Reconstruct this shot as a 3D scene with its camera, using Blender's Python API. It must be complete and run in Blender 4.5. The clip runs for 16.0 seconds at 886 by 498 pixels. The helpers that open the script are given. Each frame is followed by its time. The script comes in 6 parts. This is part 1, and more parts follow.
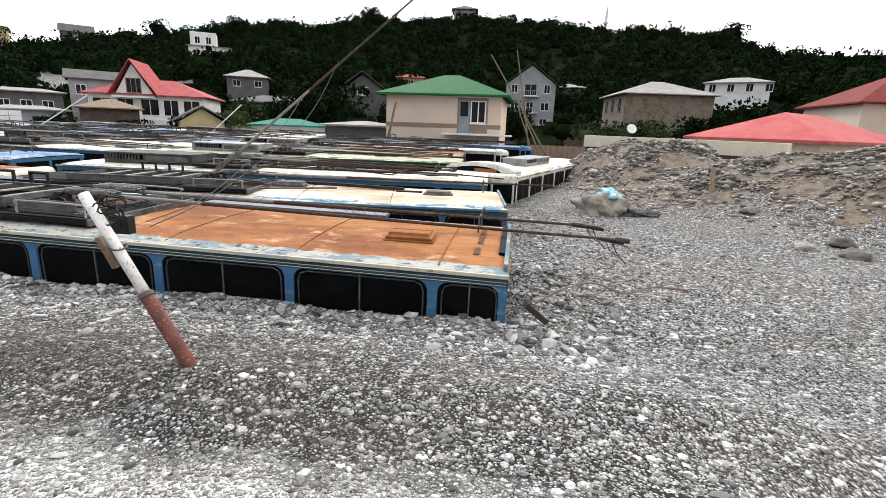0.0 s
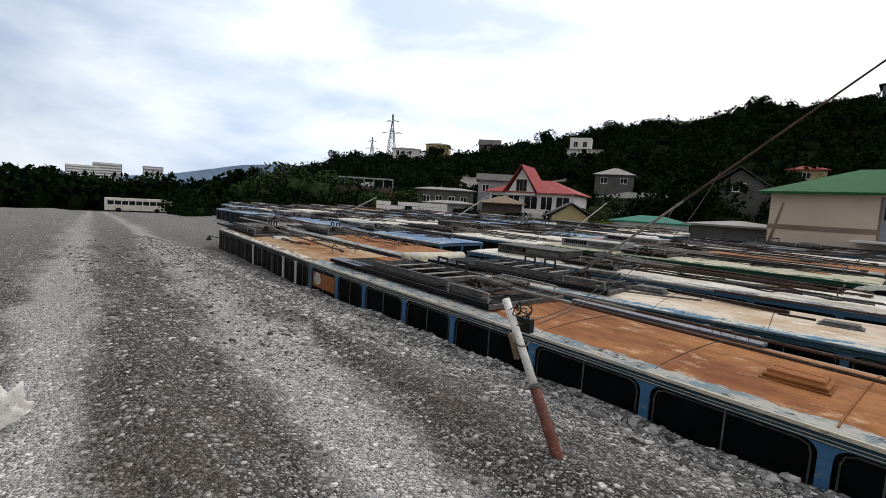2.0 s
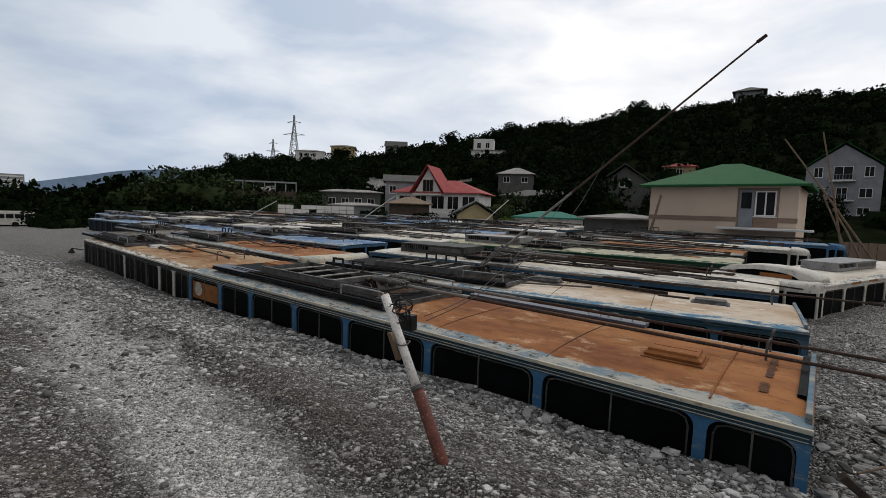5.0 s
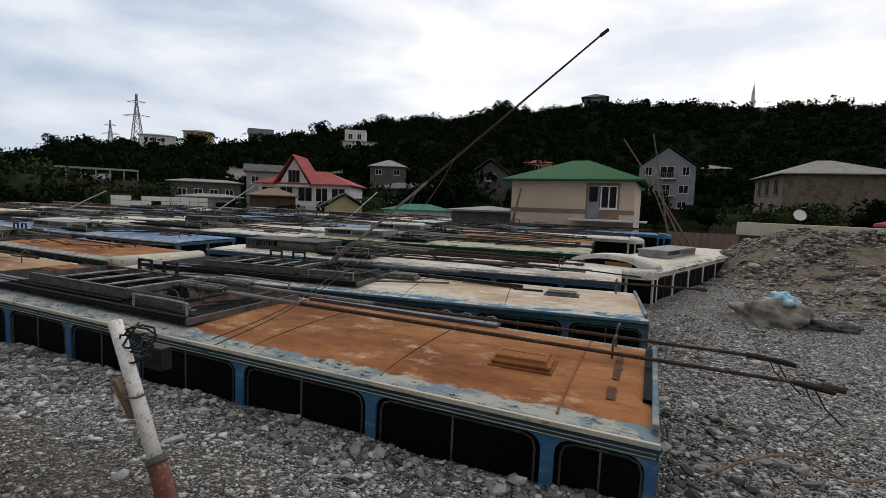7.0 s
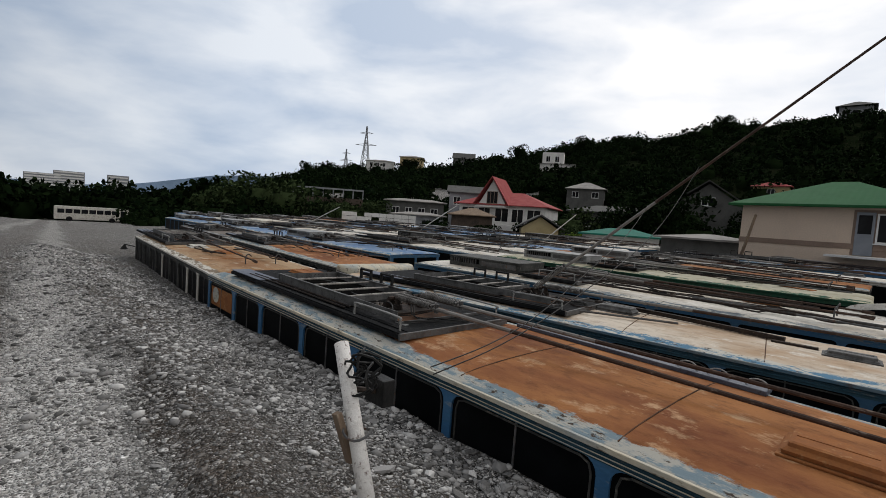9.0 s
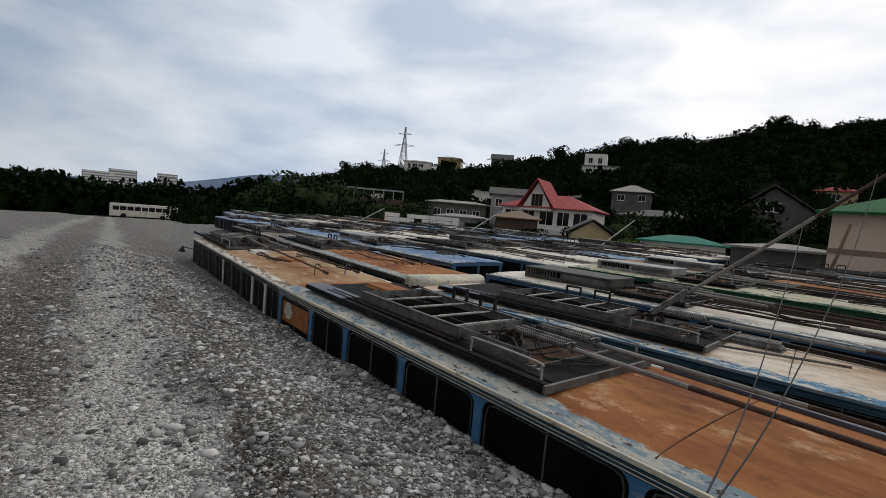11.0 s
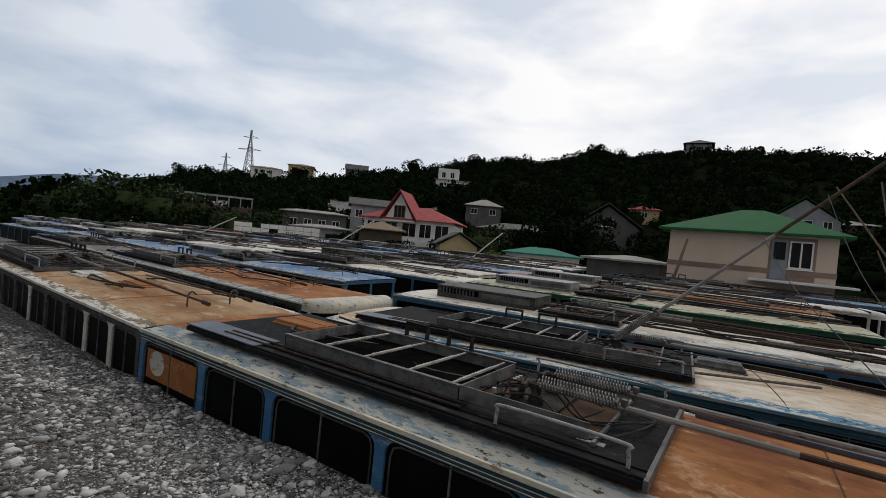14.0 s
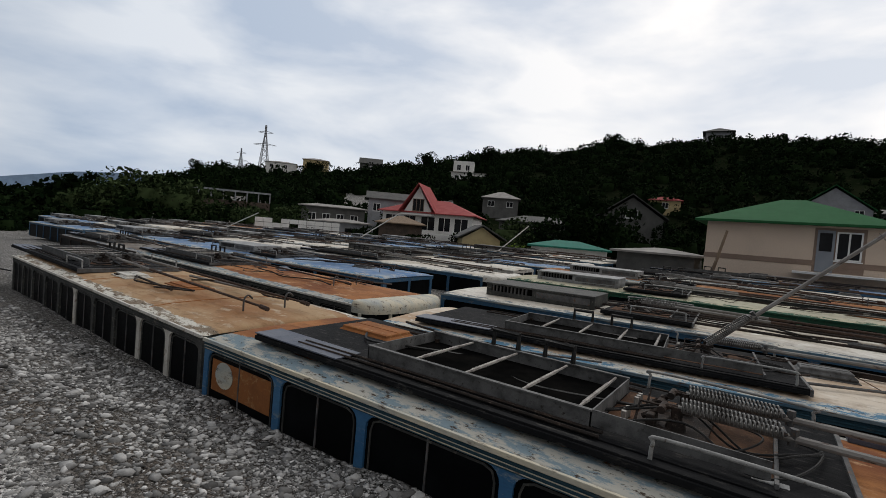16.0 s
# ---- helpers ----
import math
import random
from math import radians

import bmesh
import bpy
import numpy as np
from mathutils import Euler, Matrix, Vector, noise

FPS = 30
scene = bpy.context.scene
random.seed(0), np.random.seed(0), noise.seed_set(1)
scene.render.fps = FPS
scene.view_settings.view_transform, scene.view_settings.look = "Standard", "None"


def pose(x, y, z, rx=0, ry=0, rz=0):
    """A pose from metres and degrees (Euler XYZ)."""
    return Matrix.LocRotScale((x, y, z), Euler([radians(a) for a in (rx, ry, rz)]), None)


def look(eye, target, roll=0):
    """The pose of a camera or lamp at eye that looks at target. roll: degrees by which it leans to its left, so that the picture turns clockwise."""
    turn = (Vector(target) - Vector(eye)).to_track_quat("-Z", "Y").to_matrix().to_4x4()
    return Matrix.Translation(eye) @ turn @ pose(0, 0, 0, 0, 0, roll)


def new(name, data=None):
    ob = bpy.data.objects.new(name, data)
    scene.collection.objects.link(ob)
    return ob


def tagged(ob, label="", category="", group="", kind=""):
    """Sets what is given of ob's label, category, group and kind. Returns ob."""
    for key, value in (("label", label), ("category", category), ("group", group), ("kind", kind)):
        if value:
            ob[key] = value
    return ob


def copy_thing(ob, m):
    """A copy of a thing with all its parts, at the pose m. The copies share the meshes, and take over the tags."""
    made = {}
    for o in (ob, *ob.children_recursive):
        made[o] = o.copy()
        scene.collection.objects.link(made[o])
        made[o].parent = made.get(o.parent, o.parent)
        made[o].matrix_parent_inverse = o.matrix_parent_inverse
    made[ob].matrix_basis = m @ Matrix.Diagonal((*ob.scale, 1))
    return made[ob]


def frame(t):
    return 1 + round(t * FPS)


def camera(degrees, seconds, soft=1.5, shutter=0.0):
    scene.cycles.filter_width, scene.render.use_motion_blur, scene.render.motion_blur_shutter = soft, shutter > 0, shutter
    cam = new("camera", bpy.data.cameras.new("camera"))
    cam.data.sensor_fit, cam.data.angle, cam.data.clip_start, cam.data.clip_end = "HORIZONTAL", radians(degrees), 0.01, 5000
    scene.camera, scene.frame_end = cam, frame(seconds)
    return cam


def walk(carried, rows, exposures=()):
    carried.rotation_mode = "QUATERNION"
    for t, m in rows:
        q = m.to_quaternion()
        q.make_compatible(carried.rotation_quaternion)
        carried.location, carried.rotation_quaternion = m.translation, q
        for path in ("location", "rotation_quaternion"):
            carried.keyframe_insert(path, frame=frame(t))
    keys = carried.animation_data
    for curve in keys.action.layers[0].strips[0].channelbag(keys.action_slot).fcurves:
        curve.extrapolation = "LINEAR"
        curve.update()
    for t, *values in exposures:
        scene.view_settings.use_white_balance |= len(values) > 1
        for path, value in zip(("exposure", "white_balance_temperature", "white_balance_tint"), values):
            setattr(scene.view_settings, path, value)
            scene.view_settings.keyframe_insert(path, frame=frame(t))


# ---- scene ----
cam = camera(85.9, 16.0, soft=0.6)
PATH = [
    (0, (-0.103, -4.676, 2.196), (-0.382, -2.758, 1.704), 2.12),
    (0.5, (-0.201, -4.644, 2.309), (-0.610, -2.720, 1.951), 2.84),
    (1, (-0.225, -4.752, 2.329), (-0.970, -2.926, 1.997), 2.26),
    (1.5, (-0.190, -4.952, 2.413), (-1.342, -3.341, 2.132), 1.88),
    (2, (-0.133, -5.114, 2.503), (-1.639, -3.812, 2.312), 3.45),
    (2.5, (-0.093, -5.141, 2.532), (-1.566, -3.799, 2.367), 4.10),
    (3, (-0.052, -5.061, 2.525), (-1.452, -3.645, 2.343), 4.31),
    (3.5, (-0.023, -4.969, 2.479), (-1.368, -3.503, 2.276), 3.95),
    (3.7, (-0.028, -4.933, 2.464), (-1.366, -3.462, 2.249), 3.90),
    (5.8, (-0.274, -4.264, 2.395), (-1.423, -2.635, 2.227), 1.12),
    (6, (-0.293, -4.125, 2.450), (-1.404, -2.472, 2.264), 1.70),
    (6.5, (-0.267, -3.841, 2.456), (-1.242, -2.104, 2.280), 2.05),
    (7, (-0.257, -3.572, 2.379), (-1.054, -1.746, 2.200), 1.96),
    (7.5, (-0.389, -3.185, 2.379), (-1.048, -1.306, 2.200), 1.27),
    (8, (-0.504, -2.974, 2.363), (-1.222, -1.114, 2.205), 0.75),
    (8.5, (-0.668, -3.034, 2.350), (-1.991, -1.541, 2.206), 3.19),
    (9, (-0.969, -3.170, 2.319), (-2.412, -1.791, 2.191), 4.02),
    (9.5, (-1.264, -3.231, 2.344), (-2.775, -1.929, 2.199), 4.20),
    (9.7, (-1.412, -3.276, 2.386), (-2.948, -2.005, 2.235), 4.28),
    (11.8, (-3.209, -3.149, 2.413), (-4.728, -1.853, 2.289), 5.74),
    (12, (-3.358, -3.118, 2.388), (-4.820, -1.758, 2.278), 6.29),
    (12.5, (-3.701, -3.059, 2.398), (-5.012, -1.549, 2.343), 6.16),
    (13, (-4.089, -2.994, 2.382), (-5.328, -1.425, 2.334), 5.32),
    (13.5, (-4.414, -2.956, 2.343), (-5.563, -1.320, 2.301), 5.79),
    (14, (-4.677, -3.002, 2.342), (-5.763, -1.323, 2.307), 5.31),
    (14.5, (-4.913, -3.050, 2.351), (-6.147, -1.477, 2.306), 3.90),
    (15, (-5.247, -3.074, 2.386), (-6.609, -1.610, 2.338), 4.21),
    (15.5, (-5.468, -3.109, 2.373), (-6.769, -1.590, 2.329), 4.45),
    (16, (-5.673, -3.033, 2.349), (-6.802, -1.384, 2.279), 4.75),
]
EXPO = [(0.0, 1.25), (0.5, 1.15), (1.0, 0.85), (1.5, 0.5), (2.0, 0.2), (2.5, -0.02), (3.0, -0.22), (3.5, -0.33), (7.0, -0.25), (16.0, -0.38)]
walk(cam, [(t, look(eye, target, roll)) for t, eye, target, roll in PATH], EXPO)


# ---------------------------------------------------------------- light
SUN_DIR = Vector((-0.35, 0.75, 0.75)).normalized()
world = bpy.data.worlds.new("overcast_sky")
scene.world = world
world.use_nodes = True
wt = world.node_tree
wt.nodes.clear()


def wnode(kind, **props):
    n = wt.nodes.new(kind)
    for k, v in props.items():
        n.inputs[k].default_value = v
    return n


sky = wt.nodes.new("ShaderNodeTexSky")
sky.sky_type = "NISHITA"
sky.sun_disc = False
sky.sun_elevation = math.asin(SUN_DIR.z)
sky.sun_rotation = math.atan2(SUN_DIR.x, SUN_DIR.y)
sky.air_density, sky.dust_density, sky.ozone_density = 1.0, 2.0, 1.0
tc = wt.nodes.new("ShaderNodeTexCoord")
mp = wnode("ShaderNodeMapping", Scale=(1.5, 1.5, 4.2), Location=(0.35, 0.2, 0.1))
wt.links.new(tc.outputs["Generated"], mp.inputs["Vector"])
cl = wnode("ShaderNodeTexNoise", Scale=2.1, Detail=6.0, Roughness=0.5, Distortion=0.2)
wt.links.new(mp.outputs["Vector"], cl.inputs["Vector"])
rmp = wt.nodes.new("ShaderNodeValToRGB")
rmp.color_ramp.elements[0].position, rmp.color_ramp.elements[1].position = 0.36, 0.62
rmp.color_ramp.elements[0].color, rmp.color_ramp.elements[1].color = (0, 0, 0, 1), (1, 1, 1, 1)
wt.links.new(cl.outputs["Fac"], rmp.inputs["Fac"])
# the sky is bluer to the west (minus x), brighter over the hill
sepw = wt.nodes.new("ShaderNodeSeparateXYZ")
wt.links.new(tc.outputs["Generated"], sepw.inputs["Vector"])
west = wnode("ShaderNodeMapRange")
west.inputs["From Min"].default_value, west.inputs["From Max"].default_value = -1.0, 0.15
wt.links.new(sepw.outputs["X"], west.inputs["Value"])
low = wt.nodes.new("ShaderNodeMix")
low.data_type = "RGBA"
low.inputs[6].default_value, low.inputs[7].default_value = (0.40, 0.49, 0.63, 1), (0.74, 0.78, 0.85, 1)
wt.links.new(west.outputs[0], low.inputs[0])
hig = wt.nodes.new("ShaderNodeMix")
hig.data_type = "RGBA"
hig.inputs[6].default_value, hig.inputs[7].default_value = (0.70, 0.75, 0.82, 1), (1.16, 1.11, 1.06, 1)
wt.links.new(west.outputs[0], hig.inputs[0])
cloud = wt.nodes.new("ShaderNodeMix")
cloud.data_type = "RGBA"
wt.links.new(rmp.outputs["Color"], cloud.inputs[0])
wt.links.new(low.outputs[2], cloud.inputs[6])
wt.links.new(hig.outputs[2], cloud.inputs[7])
bgs = wnode("ShaderNodeBackground", Strength=0.05)
wt.links.new(sky.outputs["Color"], bgs.inputs["Color"])
# the cloud cover is thickest behind the walk, away from the veiled sun
back = wnode("ShaderNodeMapRange")
for key, value in (("From Min", -0.8), ("From Max", 0.35), ("To Min", 0.5), ("To Max", 1.42)):
    back.inputs[key].default_value = value
wt.links.new(sepw.outputs["Y"], back.inputs["Value"])
bgc = wnode("ShaderNodeBackground")
wt.links.new(back.outputs[0], bgc.inputs["Strength"])
wt.links.new(cloud.outputs[2], bgc.inputs["Color"])
mixw = wnode("ShaderNodeMixShader", Fac=0.88)
wt.links.new(bgs.outputs[0], mixw.inputs[1])
wt.links.new(bgc.outputs[0], mixw.inputs[2])
wo = wt.nodes.new("ShaderNodeOutputWorld")
wt.links.new(mixw.outputs[0], wo.inputs["Surface"])

sun = new("sun", bpy.data.lights.new("sun", "SUN"))
sun.data.energy, sun.data.angle, sun.data.color = 1.1, radians(25), (1.0, 0.96, 0.9)
sun.matrix_world = look(SUN_DIR * 50, (0, 0, 0))

# ---------------------------------------------------------------- materials


def shader(name, rough=0.8, metal=0.0, spec=0.3):
    m = bpy.data.materials.new(name)
    m.use_nodes = True
    nt = m.node_tree
    b = nt.nodes["Principled BSDF"]
    b.inputs["Roughness"].default_value, b.inputs["Metallic"].default_value = rough, metal
    b.inputs["Specular IOR Level"].default_value = spec * 0.6
    return m, nt, b


def noise_fac(nt, scale, detail=5.0, lo=0.4, hi=0.6, stretch=(1, 1, 1), rough=0.6, shift=0.0):
    c = nt.nodes.new("ShaderNodeTexCoord")
    p = nt.nodes.new("ShaderNodeMapping")
    p.inputs["Scale"].default_value = stretch
    p.inputs["Location"].default_value = (shift, shift * 0.7, shift * 1.3)
    n = nt.nodes.new("ShaderNodeTexNoise")
    n.inputs["Scale"].default_value, n.inputs["Detail"].default_value = scale, detail
    n.inputs["Roughness"].default_value = rough
    r = nt.nodes.new("ShaderNodeMapRange")
    r.inputs["From Min"].default_value, r.inputs["From Max"].default_value = lo, hi
    nt.links.new(c.outputs["Object"], p.inputs["Vector"])
    nt.links.new(p.outputs["Vector"], n.inputs["Vector"])
    nt.links.new(n.outputs["Fac"], r.inputs["Value"])
    return r.outputs[0]


def mix_col(nt, fac, a, b):
    m = nt.nodes.new("ShaderNodeMix")
    m.data_type = "RGBA"
    for sock, v in ((m.inputs[0], fac), (m.inputs[6], a), (m.inputs[7], b)):
        if isinstance(v, (tuple, float, int)):
            sock.default_value = (*v, 1) if isinstance(v, tuple) else v
        else:
            nt.links.new(v, sock)
    return m.outputs[2]


def math_node(nt, op, a, b=None):
    m = nt.nodes.new("ShaderNodeMath")
    m.operation = op
    for sock, v in ((m.inputs[0], a), (m.inputs[1], b)):
        if v is None:
            continue
        if isinstance(v, (float, int)):
            sock.default_value = v
        else:
            nt.links.new(v, sock)
    return m.outputs[0]


def bump(nt, b, height, strength=0.4, dist=0.02):
    n = nt.nodes.new("ShaderNodeBump")
    n.inputs["Strength"].default_value, n.inputs["Distance"].default_value = strength, dist
    nt.links.new(height, n.inputs["Height"])
    nt.links.new(n.outputs[0], b.inputs["Normal"])


def worn(name, c1, c2, c3=None, scale=3.0, rough=0.75, metal=0.0, spec=0.3, relief=0.25, stretch=(1, 1, 1), shift=0.0, amount=0.55):
    """Paint or metal with stains at two scales and fine grain."""
    m, nt, b = shader(name, rough, metal, spec)
    col = mix_col(nt, noise_fac(nt, scale, 6, amount - 0.12, amount + 0.12, stretch, 0.65, shift), c1, c2)
    if c3:
        col = mix_col(nt, noise_fac(nt, scale * 5, 8, 0.56, 0.66, stretch, 0.7, shift + 3), col, c3)
    grain = noise_fac(nt, scale * 25, 4, 0.2, 0.8, stretch)
    dark = nt.nodes.new("ShaderNodeHueSaturation")
    nt.links.new(col, dark.inputs["Color"])
    nt.links.new(math_node(nt, "ADD", math_node(nt, "MULTIPLY", grain, 0.35), 0.82), dark.inputs["Value"])
    nt.links.new(dark.outputs[0], b.inputs["Base Color"])
    nt.links.new(math_node(nt, "ADD", math_node(nt, "MULTIPLY", grain, 0.25), rough - 0.12), b.inputs["Roughness"])
    bump(nt, b, noise_fac(nt, scale * 8, 8, 0.2, 0.8, stretch), relief, 0.01)
    return m


def roof_paint(name, main, stain, flake, edge1, edge2, shift=0.0, amount=0.52, wide=0.0):
    """Flat bus roof: weathered middle, flaking painted shoulders along both long edges."""
    m, nt, b = shader(name, 0.85, 0.0, 0.25)
    c = nt.nodes.new("ShaderNodeTexCoord")
    s = nt.nodes.new("ShaderNodeSeparateXYZ")
    nt.links.new(c.outputs["Object"], s.inputs[0])
    dist = math_node(nt, "ABSOLUTE", math_node(nt, "SUBTRACT", s.outputs["Y"], 1.25))
    n1 = noise_fac(nt, 5.0, 9, 0.2, 0.8, (0.5, 1, 1), 0.75, shift)
    edge = math_node(nt, "ADD", dist, math_node(nt, "MULTIPLY", n1, 0.24))
    if wide:
        # the flaking shoulder is broader beside the matting
        w = nt.nodes.new("ShaderNodeMapRange")
        w.inputs["From Min"].default_value, w.inputs["From Max"].default_value = -4.4, -5.4
        w.inputs["To Max"].default_value = wide
        nt.links.new(s.outputs["X"], w.inputs["Value"])
        edge = math_node(nt, "ADD", edge, w.outputs[0])
    r = nt.nodes.new("ShaderNodeMapRange")
    r.inputs["From Min"].default_value, r.inputs["From Max"].default_value = 1.18, 1.205
    nt.links.new(edge, r.inputs["Value"])
    mid = mix_col(nt, noise_fac(nt, 0.8, 7, amount - 0.1, amount + 0.12, (0.6, 1.2, 1), 0.62, shift), main, stain)
    mid = mix_col(nt, noise_fac(nt, 3.2, 9, 0.555, 0.66, (0.7, 1, 1), 0.7, shift + 2), mid, flake)
    mid = mix_col(nt, math_node(nt, "MULTIPLY", noise_fac(nt, 7, 9, 0.5, 0.68, (0.5, 1, 1), 0.75, shift + 5), 0.6), mid, tuple(v * 0.5 for v in stain))
    rim = mix_col(nt, noise_fac(nt, 7.0, 8, 0.47, 0.53, (0.35, 1, 1), 0.75, shift + 4), edge1, edge2)
    rim = mix_col(nt, noise_fac(nt, 14.0, 8, 0.56, 0.62, (0.5, 1, 1), 0.75, shift + 9), rim, (0.05, 0.035, 0.025))
    nt.links.new(mix_col(nt, r.outputs[0], mid, rim), b.inputs["Base Color"])
    h = math_node(nt, "ADD", noise_fac(nt, 30, 6, 0.2, 0.8), math_node(nt, "MULTIPLY", r.outputs[0], 1.2))
    bump(nt, b, h, 0.35, 0.006)
    return m


def gravel_mat():
    m, nt, b = shader("river_gravel", 0.95, 0.0, 0.1)
    c = nt.nodes.new("ShaderNodeTexCoord")
    warp = nt.nodes.new("ShaderNodeTexNoise")
    warp.inputs["Scale"].default_value, warp.inputs["Detail"].default_value = 30.0, 2.0
    nt.links.new(c.outputs["Object"], warp.inputs["Vector"])
    vm = nt.nodes.new("ShaderNodeVectorMath")
    vm.operation = "MULTIPLY_ADD"
    vm.inputs[1].default_value = (0.03, 0.03, 0.03)
    nt.links.new(warp.outputs["Color"], vm.inputs[0])
    nt.links.new(c.outputs["Object"], vm.inputs[2])
    cells = []
    for sc in (52.0, 28.0, 13.0):
        v = nt.nodes.new("ShaderNodeTexVoronoi")
        v.inputs["Scale"].default_value, v.inputs["Randomness"].default_value = sc, 1.0
        nt.links.new(vm.outputs[0], v.inputs["Vector"])
        h = nt.nodes.new("ShaderNodeMapRange")
        h.inputs["From Min"].default_value, h.inputs["From Max"].default_value = 0.18, 0.6
        h.inputs["To Min"].default_value, h.inputs["To Max"].default_value = 1.0, 0.0
        nt.links.new(v.outputs["Distance"], h.inputs["Value"])
        sp = nt.nodes.new("ShaderNodeSeparateColor")
        nt.links.new(v.outputs["Color"], sp.inputs[0])
        cells.append((h.outputs[0], sp.outputs[0], sp.outputs[1], v.outputs["Distance"]))

    def over(fac, a, b):
        return math_node(nt, "ADD", math_node(nt, "MULTIPLY", a, math_node(nt, "SUBTRACT", 1.0, fac)), math_node(nt, "MULTIPLY", b, fac))
    # fine chips, with larger stones lying among them
    tone, height = cells[0][1], cells[0][0]
    for (h, c1, c2, d), keep, reach in ((cells[1], 0.42, 0.54), (cells[2], 0.74, 0.46)):
        lies = math_node(nt, "MULTIPLY", math_node(nt, "GREATER_THAN", c2, keep), math_node(nt, "LESS_THAN", d, reach))
        tone = over(lies, tone, c1)
        height = over(lies, height, math_node(nt, "ADD", math_node(nt, "MULTIPLY", h, 1.3), 0.15))
    r = nt.nodes.new("ShaderNodeValToRGB")
    els = r.color_ramp.elements
    els[0].position, els[0].color = 0.02, (0.10, 0.097, 0.092, 1)
    els[1].position, els[1].color = 0.98, (0.78, 0.77, 0.75, 1)
    e = els.new(0.45)
    e.color = (0.34, 0.33, 0.315, 1)
    e = els.new(0.8)
    e.color = (0.47, 0.46, 0.44, 1)
    nt.links.new(tone, r.inputs["Fac"])
    # shade in the gaps between stones is painted into the colour
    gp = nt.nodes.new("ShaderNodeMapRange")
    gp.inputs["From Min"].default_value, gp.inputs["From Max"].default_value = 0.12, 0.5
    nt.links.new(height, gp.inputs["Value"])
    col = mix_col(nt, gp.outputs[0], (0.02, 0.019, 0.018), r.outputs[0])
    # damp earth and pale silt in long streaks beside the wheel tracks
    earth = noise_fac(nt, 0.6, 8, 0.47, 0.62, (0.3, 1.2, 1), 0.68, 2.0)
    col = mix_col(nt, math_node(nt, "MULTIPLY", earth, 0.4), col, mix_col(nt, tone, (0.07, 0.058, 0.048), (0.25, 0.215, 0.18)))
    # the worn wheel track that runs along the row of buses, and the churned strips beside it
    s = nt.nodes.new("ShaderNodeSeparateXYZ")
    nt.links.new(c.outputs["Object"], s.inputs[0])
    line = math_node(nt, "ADD", s.outputs["Y"], math_node(nt, "ADD", math_node(nt, "MULTIPLY", s.outputs["X"], 0.075), 3.3))
    line = math_node(nt, "ADD", line, math_node(nt, "MULTIPLY", math_node(nt, "SUBTRACT", noise_fac(nt, 0.9, 6, 0.2, 0.8, (0.6, 1, 1), 0.65, 4.0), 0.5), 1.1))
    away = math_node(nt, "ABSOLUTE", line)
    churn = nt.nodes.new("ShaderNodeMapRange")
    churn.inputs["From Min"].default_value, churn.inputs["From Max"].default_value = 0.45, 0.85
    nt.links.new(away, churn.inputs["Value"])
    fade = nt.nodes.new("ShaderNodeMapRange")
    fade.inputs["From Min"].default_value, fade.inputs["From Max"].default_value = 2.9, 1.3
    nt.links.new(away, fade.inputs["Value"])
    strip = math_node(nt, "MULTIPLY", math_node(nt, "MULTIPLY", churn.outputs[0], fade.outputs[0]), noise_fac(nt, 1.4, 8, 0.36, 0.6, (0.5, 1, 1), 0.7, 11.0))
    inland = nt.nodes.new("ShaderNodeMapRange")
    for key, value in (("From Min", -1.0), ("From Max", -6.0), ("To Min", 0.4), ("To Max", 0.72)):
        inland.inputs[key].default_value = value
    nt.links.new(s.outputs["X"], inland.inputs["Value"])
    col = mix_col(nt, math_node(nt, "MULTIPLY", strip, inland.outputs[0]), col, mix_col(nt, tone, (0.045, 0.035, 0.028), (0.20, 0.165, 0.135)))
    tr = nt.nodes.new("ShaderNodeMapRange")
    tr.inputs["From Min"].default_value, tr.inputs["From Max"].default_value = 0.62, 0.22
    second = math_node(nt, "ABSOLUTE", math_node(nt, "ADD", line, 2.3))
    nt.links.new(math_node(nt, "MINIMUM", away, second), tr.inputs["Value"])
    col = mix_col(nt, math_node(nt, "MULTIPLY", tr.outputs[0], 0.85), col, mix_col(nt, tone, (0.30, 0.285, 0.265), (0.82, 0.80, 0.77)))
    # pale crushed stone spread east of the buses, with the churned dark band that curves round their end
    east = nt.nodes.new("ShaderNodeMapRange")
    east.inputs["From Min"].default_value, east.inputs["From Max"].default_value = -0.6, 1.6
    nt.links.new(math_node(nt, "ADD", s.outputs["X"], math_node(nt, "MULTIPLY", noise_fac(nt, 1.1, 5, 0.2, 0.8, (1, 1, 1), 0.6, 6.0), 1.2)), east.inputs["Value"])
    col = mix_col(nt, math_node(nt, "MULTIPLY", math_node(nt, "MULTIPLY", east.outputs[0], gp.outputs[0]), 0.75), col, mix_col(nt, tone, (0.27, 0.262, 0.25), (0.86, 0.845, 0.82)))
    lift = math_node(nt, "MULTIPLY", math_node(nt, "MAXIMUM", math_node(nt, "ADD", s.outputs["X"], 0.6), 0.0), 0.6)
    ring = math_node(nt, "ABSOLUTE", math_node(nt, "SUBTRACT", math_node(nt, "ADD", s.outputs["Y"], 1.72), lift))
    band = nt.nodes.new("ShaderNodeMapRange")
    band.inputs["From Min"].default_value, band.inputs["From Max"].default_value = 0.42, 0.08
    nt.links.new(ring, band.inputs["Value"])
    near = nt.nodes.new("ShaderNodeMapRange")
    near.inputs["From Min"].default_value, near.inputs["From Max"].default_value = -16.0, -10.0
    nt.links.new(s.outputs["X"], near.inputs["Value"])
